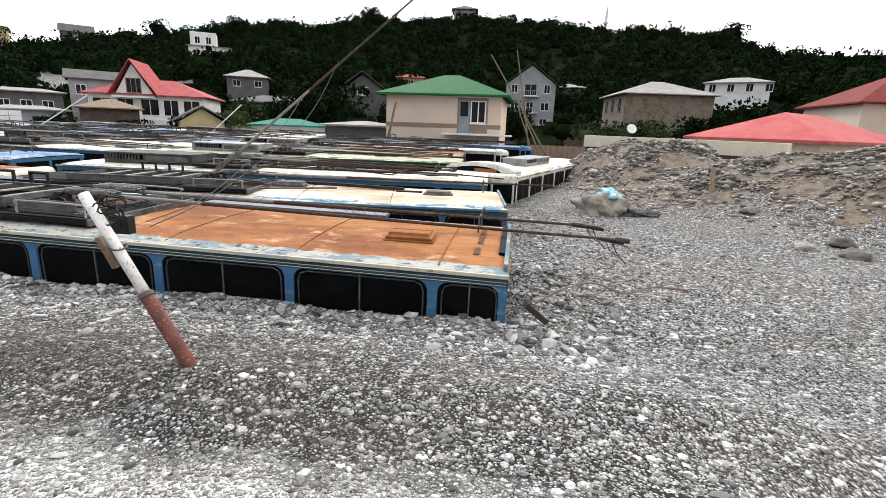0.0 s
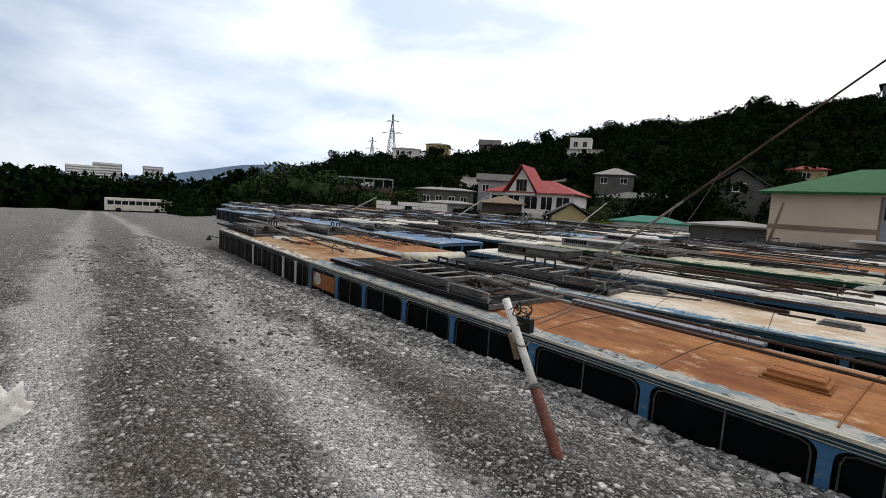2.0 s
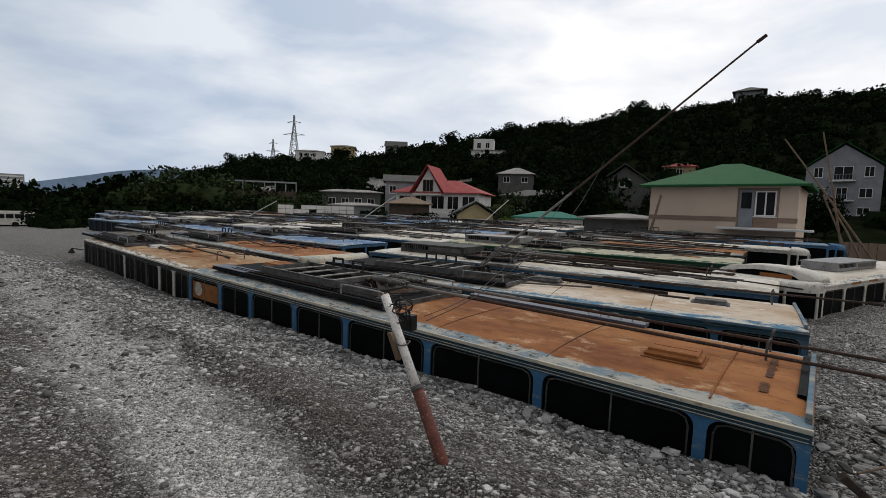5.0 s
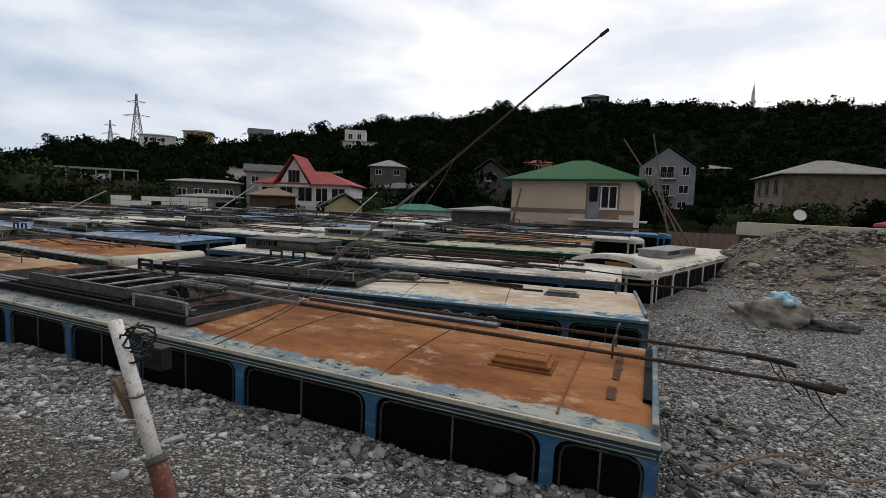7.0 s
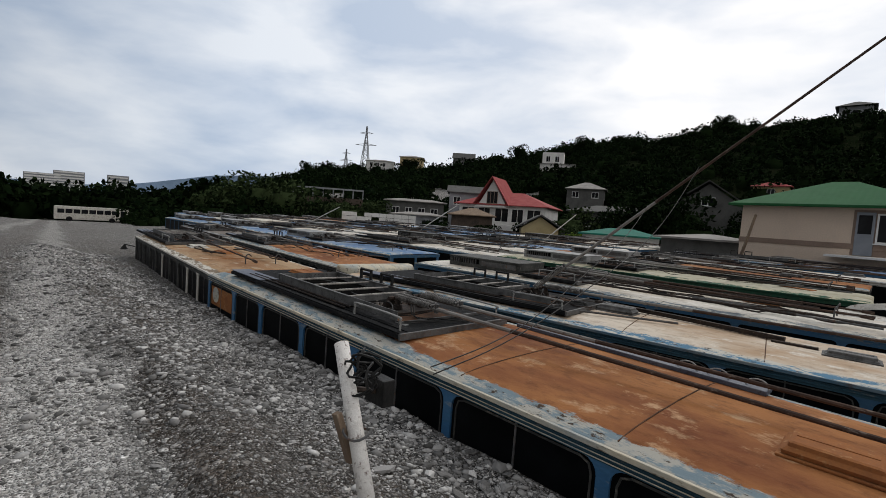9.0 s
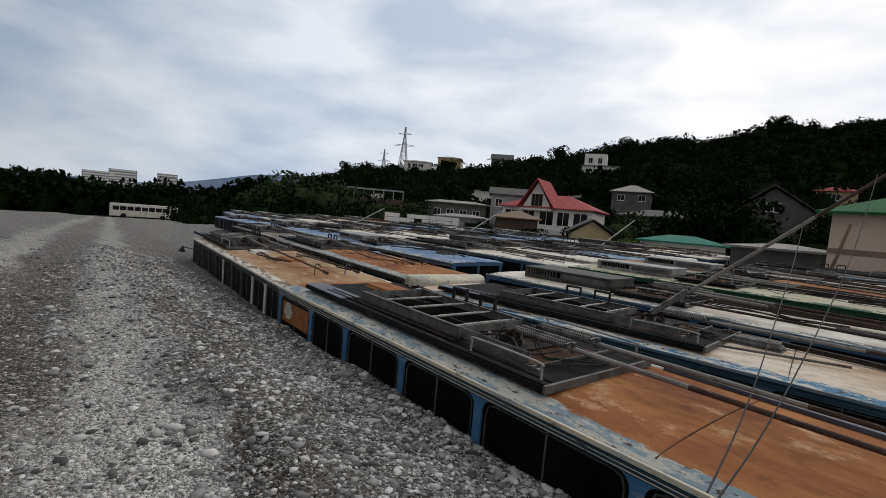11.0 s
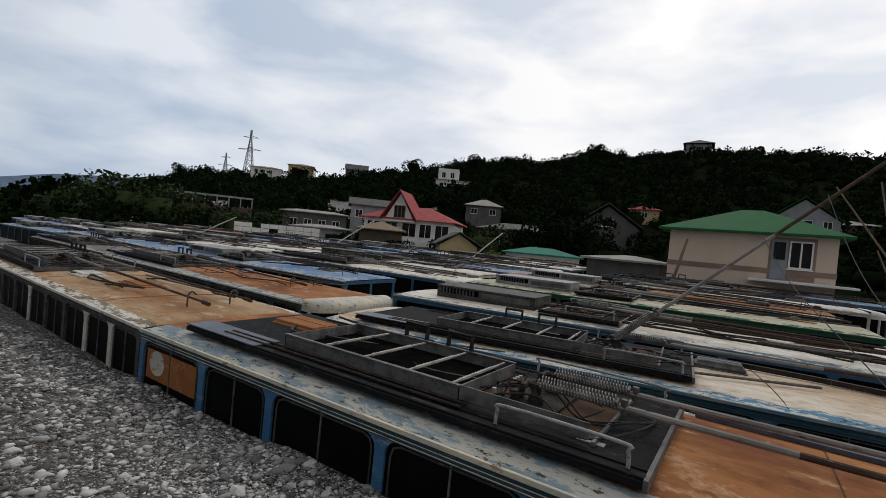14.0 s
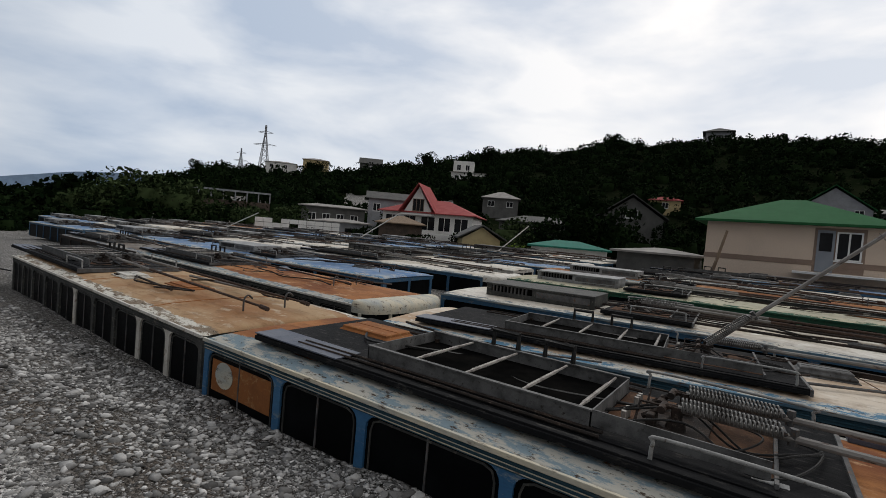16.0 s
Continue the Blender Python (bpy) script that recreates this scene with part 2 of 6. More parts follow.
    damp = math_node(nt, "MULTIPLY", math_node(nt, "MULTIPLY", band.outputs[0], near.outputs[0]), noise_fac(nt, 2.2, 7, 0.38, 0.58, (0.6, 1, 1), 0.7, 21.0))
    col = mix_col(nt, math_node(nt, "MULTIPLY", damp, 0.45), col, mix_col(nt, tone, (0.05, 0.045, 0.04), (0.22, 0.205, 0.19)))
    # dry dusty gravel farther west
    west_g = nt.nodes.new("ShaderNodeMapRange")
    west_g.inputs["From Min"].default_value, west_g.inputs["From Max"].default_value = -10.0, -30.0
    nt.links.new(s.outputs["X"], west_g.inputs["Value"])
    col = mix_col(nt, math_node(nt, "MULTIPLY", west_g.outputs[0], 0.5), col, mix_col(nt, tone, (0.20, 0.19, 0.175), (0.62, 0.60, 0.57)))
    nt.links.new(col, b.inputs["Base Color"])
    bump(nt, b, height, 1.0, 0.05)
    return m


def stone_mat(name, lo, hi, tint):
    m, nt, b = shader(name, 0.92, 0.0, 0.25)
    g = nt.nodes.new("ShaderNodeNewGeometry")
    o = nt.nodes.new("ShaderNodeObjectInfo")
    v = math_node(nt, "FRACT", math_node(nt, "ADD", g.outputs["Random Per Island"], o.outputs["Random"]))
    r = nt.nodes.new("ShaderNodeValToRGB")
    els = r.color_ramp.elements
    els[0].color, els[1].color = (*[lo * t for t in tint], 1), (*[hi * t for t in tint], 1)
    e = els.new(0.6)
    e.color = (*[(lo * 0.6 + hi * 0.4) * t for t in tint], 1)
    nt.links.new(v, r.inputs["Fac"])
    n = noise_fac(nt, 18, 6, 0.3, 0.7)
    nt.links.new(mix_col(nt, math_node(nt, "MULTIPLY", n, 0.4), r.outputs[0], (lo * 0.7, lo * 0.68, lo * 0.64)), b.inputs["Base Color"])
    bump(nt, b, noise_fac(nt, 40, 6, 0.2, 0.8), 0.3, 0.01)
    return m


def leaf_mat(name, dark, light):
    m, nt, b = shader(name, 0.95, 0.0, 0.02)
    g = nt.nodes.new("ShaderNodeNewGeometry")
    o = nt.nodes.new("ShaderNodeObjectInfo")
    a = mix_col(nt, g.outputs["Random Per Island"], dark, light)
    h = nt.nodes.new("ShaderNodeHueSaturation")
    nt.links.new(a, h.inputs["Color"])
    big = noise_fac(nt, 0.12, 3, 0.3, 0.7)
    nt.links.new(math_node(nt, "ADD", math_node(nt, "MULTIPLY", math_node(nt, "ADD", o.outputs["Random"], big), 0.35), 0.65), h.inputs["Value"])
    nt.links.new(h.outputs[0], b.inputs["Base Color"])
    return m


def tile_mat(name, c1, c2, pitch=0.3):
    """Ribbed sheet or tile roof: relief along the object's x, stains over it."""
    m, nt, b = shader(name, 0.75, 0.0, 0.12)
    w = nt.nodes.new("ShaderNodeTexWave")
    w.inputs["Scale"].default_value = 1.0 / pitch / 3.1
    c = nt.nodes.new("ShaderNodeTexCoord")
    nt.links.new(c.outputs["Object"], w.inputs["Vector"])
    col = mix_col(nt, noise_fac(nt, 1.2, 5, 0.35, 0.7), c1, c2)
    nt.links.new(col, b.inputs["Base Color"])
    bump(nt, b, w.outputs["Fac"], 0.22, 0.02)
    return m


M = {}
M["gravel"] = gravel_mat()
M["stone"] = stone_mat("river_stone", 0.06, 0.66, (1.0, 0.98, 0.95))
M["rubble"] = stone_mat("mound_stone", 0.09, 0.52, (1.0, 0.91, 0.80))
M["earth"] = worn("stony_earth", (0.17, 0.138, 0.105), (0.06, 0.048, 0.037), (0.32, 0.28, 0.23), 3.2, 0.95, relief=0.9)
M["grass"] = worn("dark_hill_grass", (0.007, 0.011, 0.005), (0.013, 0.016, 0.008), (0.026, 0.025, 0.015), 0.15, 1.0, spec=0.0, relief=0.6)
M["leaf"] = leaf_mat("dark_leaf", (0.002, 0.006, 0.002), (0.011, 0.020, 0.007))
M["leaf2"] = leaf_mat("olive_leaf", (0.012, 0.022, 0.009), (0.06, 0.085, 0.035))
M["leaf3"] = leaf_mat("bright_leaf", (0.05, 0.10, 0.015), (0.16, 0.22, 0.04))
M["bark"] = worn("bark", (0.06, 0.045, 0.035), (0.03, 0.024, 0.02), None, 6, 0.95, relief=0.8)
M["blue"] = worn("faded_blue_paint", (0.03, 0.11, 0.23), (0.055, 0.15, 0.27), (0.20, 0.24, 0.26), 2.5, 0.6, spec=0.4, stretch=(0.4, 1, 1))
M["bluetrim"] = worn("blue_gutter_paint", (0.07, 0.14, 0.20), (0.27, 0.27, 0.24), (0.09, 0.06, 0.04), 4.0, 0.7, stretch=(0.25, 1, 1))
M["teal"] = worn("dark_teal_paint", (0.022, 0.060, 0.085), (0.035, 0.085, 0.115), (0.12, 0.13, 0.13), 2.5, 0.55, spec=0.4, stretch=(0.3, 1, 1))
M["boxgrey"] = worn("grey_housing_paint", (0.27, 0.275, 0.275), (0.17, 0.17, 0.17), (0.10, 0.08, 0.06), 3.5, 0.6)
M["roofpink"] = tile_mat("bright_red_sheet_roof", (0.36, 0.075, 0.08), (0.42, 0.12, 0.11), 0.45)
M["pylongrey"] = worn("galvanised_steel", (0.30, 0.31, 0.33), (0.22, 0.23, 0.25), None, 1.0, 0.6)
M["palepatch"] = worn("bare_pale_undercoat", (0.48, 0.36, 0.24), (0.40, 0.27, 0.16), (0.55, 0.47, 0.36), 6, 0.9)
M["darkpatch"] = worn("dark_rust_scab", (0.11, 0.05, 0.028), (0.06, 0.034, 0.024), (0.2, 0.1, 0.05), 9, 0.95, relief=0.6)
M["cream"] = worn("flaking_cream_paint", (0.52, 0.47, 0.36), (0.30, 0.33, 0.33), (0.10, 0.07, 0.05), 3.0, 0.75, stretch=(0.3, 1, 1))
M["dullblue"] = worn("dull_blue_paint", (0.03, 0.09, 0.17), (0.05, 0.10, 0.15), (0.16, 0.15, 0.13), 2.5, 0.65, stretch=(0.4, 1, 1))
M["greenpaint"] = worn("dark_green_paint", (0.015, 0.07, 0.04), (0.02, 0.05, 0.03), (0.10, 0.09, 0.06), 3, 0.65)
M["whitepaint"] = worn("dirty_white_paint", (0.55, 0.53, 0.48), (0.33, 0.31, 0.27), (0.20, 0.12, 0.07), 2.5, 0.6, amount=0.58)
M["darkpaint"] = worn("grimy_dark_paint", (0.035, 0.037, 0.035), (0.07, 0.07, 0.065), (0.14, 0.13, 0.11), 3, 0.7)
# opaque near-black: shade inside the buses and hollows is put into this colour
M["glass"] = worn("dusty_glass_and_shade", (0.003, 0.0035, 0.004), (0.006, 0.007, 0.008), None, 2, 0.4, spec=0.04, relief=0.02)
# matte black that paints the shade inside trays and housings
M["pit"] = worn("hollow_shade_black", (0.004, 0.004, 0.004), (0.008, 0.0075, 0.007), None, 3, 1.0, spec=0.0)
M["rubber"] = worn("black_roof_matting", (0.009, 0.0095, 0.0105), (0.016, 0.016, 0.017), (0.05, 0.048, 0.045), 3, 0.8, spec=0.1, relief=0.4, stretch=(0.4, 1, 1))
M["steel"] = worn("grey_weathered_steel", (0.12, 0.12, 0.12), (0.04, 0.04, 0.04), (0.12, 0.07, 0.045), 4, 0.6, 0.2, relief=0.2)
M["tray"] = worn("grey_painted_tray", (0.13, 0.13, 0.128), (0.045, 0.045, 0.045), (0.035, 0.03, 0.026), 4, 0.65, relief=0.2)
M["iron"] = worn("dark_rusty_iron", (0.024, 0.02, 0.018), (0.05, 0.034, 0.026), (0.11, 0.085, 0.07), 7, 0.8, 0.1, relief=0.3)
M["pole"] = worn("weathered_pole_paint", (0.16, 0.15, 0.14), (0.24, 0.23, 0.215), (0.06, 0.035, 0.028), 5, 0.7, relief=0.2, stretch=(0.3, 1, 1))
M["polerust"] = worn("rusted_pole", (0.045, 0.030, 0.024), (0.085, 0.052, 0.038), (0.15, 0.12, 0.10), 6, 0.85, relief=0.3, stretch=(0.4, 1, 1))
M["railgrey"] = worn("dull_galvanised_rail", (0.30, 0.30, 0.29), (0.18, 0.18, 0.175), (0.08, 0.06, 0.05), 8, 0.55)
M["spring"] = worn("spring_steel", (0.21, 0.205, 0.195), (0.08, 0.075, 0.07), None, 6, 0.5, 0.3)
M["ceramic"] = worn("dusty_insulator", (0.34, 0.32, 0.29), (0.15, 0.13, 0.12), None, 8, 0.5)
M["rustplate"] = worn("rust_orange_plate", (0.27, 0.105, 0.035), (0.19, 0.075, 0.03), (0.33, 0.18, 0.08), 2.5, 0.9)
M["darkrust"] = worn("dark_rust_sheet", (0.10, 0.05, 0.028), (0.05, 0.03, 0.02), (0.15, 0.09, 0.05), 3.5, 0.95, relief=0.4)
M["bluepanel"] = worn("blue_grey_sheet", (0.06, 0.07, 0.10), (0.10, 0.11, 0.135), (0.04, 0.04, 0.042), 3, 0.5, spec=0.4)
M["r_orange"] = roof_paint("rusty_orange_roof", (0.325, 0.138, 0.048), (0.16, 0.052, 0.018), (0.44, 0.27, 0.15), (0.36, 0.35, 0.31), (0.16, 0.215, 0.245), 0.0, wide=0.13)
M["r_tan"] = roof_paint("tan_roof", (0.36, 0.245, 0.14), (0.25, 0.12, 0.05), (0.44, 0.35, 0.25), (0.55, 0.53, 0.47), (0.18, 0.14, 0.10), 3.0)
M["r_cream"] = roof_paint("cream_roof", (0.58, 0.51, 0.42), (0.40, 0.28, 0.18), (0.64, 0.60, 0.53), (0.52, 0.50, 0.44), (0.09, 0.20, 0.30), 5.0, 0.51)
M["r_white"] = roof_paint("whitish_roof", (0.62, 0.59, 0.53), (0.42, 0.36, 0.28), (0.70, 0.68, 0.62), (0.55, 0.52, 0.45), (0.15, 0.18, 0.20), 8.0, 0.53)
M["r_blue"] = roof_paint("faded_blue_roof", (0.11, 0.20, 0.36), (0.30, 0.36, 0.42), (0.42, 0.43, 0.42), (0.40, 0.40, 0.38), (0.10, 0.20, 0.32), 11.0)
M["r_grey"] = roof_paint("grey_dusty_roof", (0.22, 0.205, 0.185), (0.13, 0.105, 0.085), (0.36, 0.33, 0.28), (0.30, 0.29, 0.27), (0.10, 0.12, 0.14), 14.0)
M["r_yellow"] = roof_paint("pale_yellow_roof", (0.43, 0.41, 0.31), (0.30, 0.27, 0.19), (0.50, 0.48, 0.40), (0.02, 0.08, 0.05), (0.45, 0.42, 0.30), 17.0)
M["wallpink"] = worn("beige_render", (0.62, 0.50, 0.40), (0.57, 0.46, 0.37), None, 0.8, 0.9, relief=0.1)
M["wallwhite"] = worn("white_render", (0.72, 0.71, 0.69), (0.60, 0.59, 0.57), None, 0.6, 0.9, relief=0.1)
M["wallgrey"] = worn("grey_block_wall", (0.30, 0.31, 0.33), (0.23, 0.235, 0.25), None, 0.9, 0.9, relief=0.3)
M["wallstone"] = worn("rough_stone_wall", (0.22, 0.175, 0.135), (0.11, 0.088, 0.07), (0.30, 0.26, 0.21), 1.6, 0.95, relief=0.9)
M["wallbrown"] = worn("brown_brick_wall", (0.10, 0.075, 0.06), (0.06, 0.05, 0.042), (0.15, 0.12, 0.10), 1.5, 0.95, relief=0.5)
M["walldark"] = worn("dull_grey_render", (0.12, 0.12, 0.115), (0.085, 0.085, 0.082), None, 1.0, 0.95)
M["wallyellow"] = worn("yellow_render", (0.50, 0.40, 0.22), (0.42, 0.33, 0.18), None, 1.0, 0.9)
M["wallyellow2"] = worn("pale_beige_render", (0.62, 0.56, 0.43), (0.52, 0.47, 0.36), None, 0.8, 0.9)
M["band"] = worn("brown_band_paint", (0.26, 0.19, 0.15), (0.22, 0.16, 0.125), None, 1.0, 0.85)
M["roofgreen"] = tile_mat("green_sheet_roof", (0.020, 0.095, 0.036), (0.028, 0.115, 0.045))
M["roofred"] = tile_mat("red_tile_roof", (0.27, 0.05, 0.052), (0.34, 0.085, 0.08), 0.25)
M["roofgrey"] = tile_mat("grey_sheet_roof", (0.30, 0.285, 0.265), (0.20, 0.19, 0.18), 0.4)
M["roofdark"] = tile_mat("dark_sheet_roof", (0.095, 0.095, 0.09), (0.06, 0.06, 0.06), 0.4)
M["roofteal"] = tile_mat("teal_sheet_roof", (0.02, 0.16, 0.12), (0.03, 0.13, 0.10), 0.3)
M["pvc"] = worn("white_window_frame", (0.75, 0.75, 0.74), (0.66, 0.66, 0.65), None, 2, 0.5)
M["doorgrey"] = worn("grey_door_paint", (0.24, 0.26, 0.29), (0.20, 0.22, 0.25), None, 2, 0.6)
M["pane"] = worn("window_glass", (0.008, 0.009, 0.011), (0.015, 0.017, 0.02), None, 1, 0.15, spec=0.22, relief=0.0)
M["wood"] = worn("weathered_timber", (0.22, 0.16, 0.11), (0.14, 0.10, 0.075), (0.30, 0.25, 0.19), 4, 0.9, stretch=(1, 1, 0.2), relief=0.5)
M["brownpaint"] = worn("red_brown_pole_paint", (0.13, 0.048, 0.035), (0.09, 0.035, 0.028), (0.25, 0.16, 0.12), 8, 0.8, relief=0.4)
M["chalk"] = worn("scuffed_white_pole_paint", (0.68, 0.66, 0.63), (0.52, 0.49, 0.46), (0.16, 0.12, 0.10), 9, 0.75, relief=0.3, amount=0.6)
M["cable"] = worn("black_cable", (0.012, 0.012, 0.012), (0.025, 0.025, 0.024), None, 9, 0.6)
# the haze of distance is put into these two base colours
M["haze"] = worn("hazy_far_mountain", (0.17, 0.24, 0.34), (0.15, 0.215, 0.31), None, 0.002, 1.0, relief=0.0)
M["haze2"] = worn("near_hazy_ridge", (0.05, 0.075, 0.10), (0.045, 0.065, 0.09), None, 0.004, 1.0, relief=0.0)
M["fabric"] = worn("dirty_pale_sacking", (0.29, 0.26, 0.22), (0.13, 0.115, 0.095), None, 5, 0.95, relief=0.6)
M["bluebag"] = worn("light_blue_plastic", (0.25, 0.55, 0.68), (0.55, 0.66, 0.70), None, 6, 0.4, spec=0.5)

# ---------------------------------------------------------------- mesh helpers


def mesh_of(name, verts, faces, mats, smooth=False):
    me = bpy.data.meshes.new(name)
    me.from_pydata([tuple(v) for v in verts], [], faces)
    for m in mats if isinstance(mats, (list, tuple)) else [mats]:
        me.materials.append(m)
    if smooth:
        me.polygons.foreach_set("use_smooth", [True] * len(me.polygons))
    me.update()
    return me


def part(name, bm, material, parent, label="", smooth=False):
    """Links a bmesh as one mesh object under a thing or part."""
    bmesh.ops.recalc_face_normals(bm, faces=bm.faces[:])
    me = bpy.data.meshes.new(name)
    bm.to_mesh(me)
    bm.free()
    me.materials.append(material)
    if smooth:
        me.polygons.foreach_set("use_smooth", [True] * len(me.polygons))
    ob = new(name, me)
    if parent:
        ob.parent = parent
    return tagged(ob, label)


def share(name, me, parent, m=None, label=""):
    ob = new(name, me)
    ob.parent = parent
    if m is not None:
        ob.matrix_local = m
    return tagged(ob, label)


def thing(name, m, label, category, group="", kind=""):
    ob = new(name)
    ob.empty_display_size = 0.2
    ob.matrix_world = m
    return tagged(ob, label, category, group, kind)


def add_box(bm, x0, x1, y0, y1, z0, z1, bevel=0.0, m=None):
    r = bmesh.ops.create_cube(bm, size=1.0)
    vs = r["verts"]
    for v in vs:
        v.co = Vector((x0 + (v.co.x + 0.5) * (x1 - x0), y0 + (v.co.y + 0.5) * (y1 - y0), z0 + (v.co.z + 0.5) * (z1 - z0)))
    if bevel:
        es = list({e for v in vs for e in v.link_edges})
        r = bmesh.ops.bevel(bm, geom=es, offset=bevel, segments=2, affect="EDGES", profile=0.6)
        vs = list({v for f in r["faces"] for v in f.verts} | {v for v in vs if v.is_valid})
    if m is not None:
        for v in vs:
            v.co = m @ v.co
    return bm


def box(x0, x1, y0, y1, z0, z1, bevel=0.0, m=None):
    return add_box(bmesh.new(), x0, x1, y0, y1, z0, z1, bevel, m)


def add_tube(bm, pts, radius, sides=8, cap=True, radii=None):
    pts = [Vector(p) for p in pts]
    rings = []
    for i, p in enumerate(pts):
        d = (pts[min(i + 1, len(pts) - 1)] - pts[max(i - 1, 0)]).normalized()
        u = d.orthogonal().normalized() if i == 0 else (u - d * u.dot(d)).normalized()
        w = d.cross(u)
        r = radii[i] if radii else radius
        rings.append([bm.verts.new(p + (u * math.cos(2 * math.pi * k / sides) + w * math.sin(2 * math.pi * k / sides)) * r) for k in range(sides)])
    for a, b in zip(rings, rings[1:]):
        for k in range(sides):
            bm.faces.new((a[k], a[(k + 1) % sides], b[(k + 1) % sides], b[k]))
    if cap:
        bm.faces.new(rings[0][::-1])
        bm.faces.new(rings[-1])
    return bm


def tube(pts, radius, sides=8, radii=None):
    return add_tube(bmesh.new(), pts, radius, sides, True, radii)


def bend(pts, n=6):
    """A smooth curve through the points."""
    out = []
    P = [Vector(p) for p in pts]
    P = [P[0] * 2 - P[1]] + P + [P[-1] * 2 - P[-2]]
    for i in range(1, len(P) - 2):
        for k in range(n):
            t = k / n
            a, b, c, d = P[i - 1:i + 3]
            out.append(0.5 * (2 * b + (c - a) * t + (2 * a - 5 * b + 4 * c - d) * t * t + (3 * b - a - 3 * c + d) * t ** 3))
    return out + [P[-2]]


def extrude_outline(outline, depth, axis="y"):
    """Closed outline in (u, v), pulled through depth; u runs along x."""
    bm = bmesh.new()
    lay = []
    for d in (0.0, depth):
        lay.append([bm.verts.new((u, d, v) if axis == "y" else (d, u, v)) for u, v in outline])
    bm.faces.new(lay[0])
    bm.faces.new(lay[1][::-1])
    n = len(outline)
    for k in range(n):
        bm.faces.new((lay[0][k], lay[0][(k + 1) % n], lay[1][(k + 1) % n], lay[1][k]))
    return bm
M["roofbrown"] = tile_mat("brown_red_tile_roof", (0.13, 0.022, 0.02), (0.17, 0.035, 0.03), 0.25)

# ---------------------------------------------------------------- ground and hill
RIDGE = [(-180, -1.0), (-95, -0.8), (-84, -0.3), (-78, 0.2), (-71, 1.2), (-65, 3.0), (-62, 4.4), (-54, 5.5), (-47, 6.3), (-40, 7.4), (-30, 9.2),
         (-23, 10.0), (-16, 11.0), (-6, 11.1), (2, 10.7), (11, 10.1), (18, 9.4), (29, 7.2), (45, 6.0), (70, 4.0), (110, 1.0), (180, -1.0)]
MOUNDS = [(4.0, 17.2, 1.75, 1.9), (6.1, 14.9, 1.75, 1.7), (7.9, 11.6, 1.3, 2.2), (9.6, 8.8, 1.55, 2.1), (12.4, 7.6, 1.7, 2.4), (4.2, 14.2, 0.6, 1.6), (15.0, 6.0, 1.3, 2.5), (5.4, 11.2, 0.45, 1.6)]


def ridge_el(az):
    for (a0, e0), (a1, e1) in zip(RIDGE, RIDGE[1:]):
        if a0 <= az <= a1:
            t = (az - a0) / (a1 - a0)
            t = t * t * (3 - 2 * t)
            return e0 + (e1 - e0) * t
    return -1.0


def step(t):
    t = min(max(t, 0.0), 1.0)
    return t * t * (3 - 2 * t)


def wob(x, y, s, seed=0.0):
    return noise.noise(Vector((x * s + seed, y * s - seed, seed * 0.37)))


def ground_z(x, y):
    bank = step((-y - 0.25) / 1.5) * (1 - step((x - 0.8) / 3.0)) * (1 - 0.6 * step((-x - 14) / 20))
    z = 0.17 + 0.36 * bank - 0.038 * max(0.0, min(-x - 30.0, 90.0)) + 0.10 * wob(x, y, 0.35, 3) + 0.05 * wob(x, y * 1.6, 1.3, 8)
    z += 0.10 * math.exp(-((y + 0.25) / 0.55) ** 2) * step((x + 14) / 4) * (1 - step((x - 0.2) / 0.8)) * (0.75 + 0.6 * wob(x, y, 1.1, 2))
    # low ridges thrown up beside the wheel tracks
    c = y + 2.0 - 0.14 * math.sin(x * 0.8) - 0.05 * max(0, x)
    z += 0.14 * math.exp(-(c / 0.28) ** 2) * (0.6 + 0.4 * wob(x, 0, 0.9, 5))
    c = y + 4.35 + 0.12 * math.sin(x * 0.6 + 1)
    z += 0.12 * math.exp(-(c / 0.35) ** 2)
    for mx, my, mh, mr in MOUNDS:
        d = math.hypot(x - mx, y - my) / mr
        if d < 2.6:
            z += mh * math.exp(-d * d) * (1 + 0.35 * wob(x, y, 0.9, mx)) + 0.10 * math.exp(-d * d) * wob(x, y, 3.1, my)
    r, az = math.hypot(x, y + 3), math.degrees(math.atan2(x, y + 3))
    if r > 60 and ridge_el(az) > 0.3:
        k = step((ridge_el(az) - 0.3) / 1.2)
        flat = z
        R = 235.0
        top = R * math.tan(radians(ridge_el(az) - 0.75)) + 2.2
        rise = top * step((r - 60) / (R - 60)) if r < R else top * (1 - 0.9 * step((r - R) / 900))
        w = step((r - 60) / 60)
        z = z * (1 - w) + rise + w * 3.5 * wob(x, y, 0.02, 1) * step(top / 20)
        z = flat + (z - flat) * k
    return z


def hidden_by(x, y, boxes):
    return any(a < x < b and c < y < d for a, b, c, d in boxes)


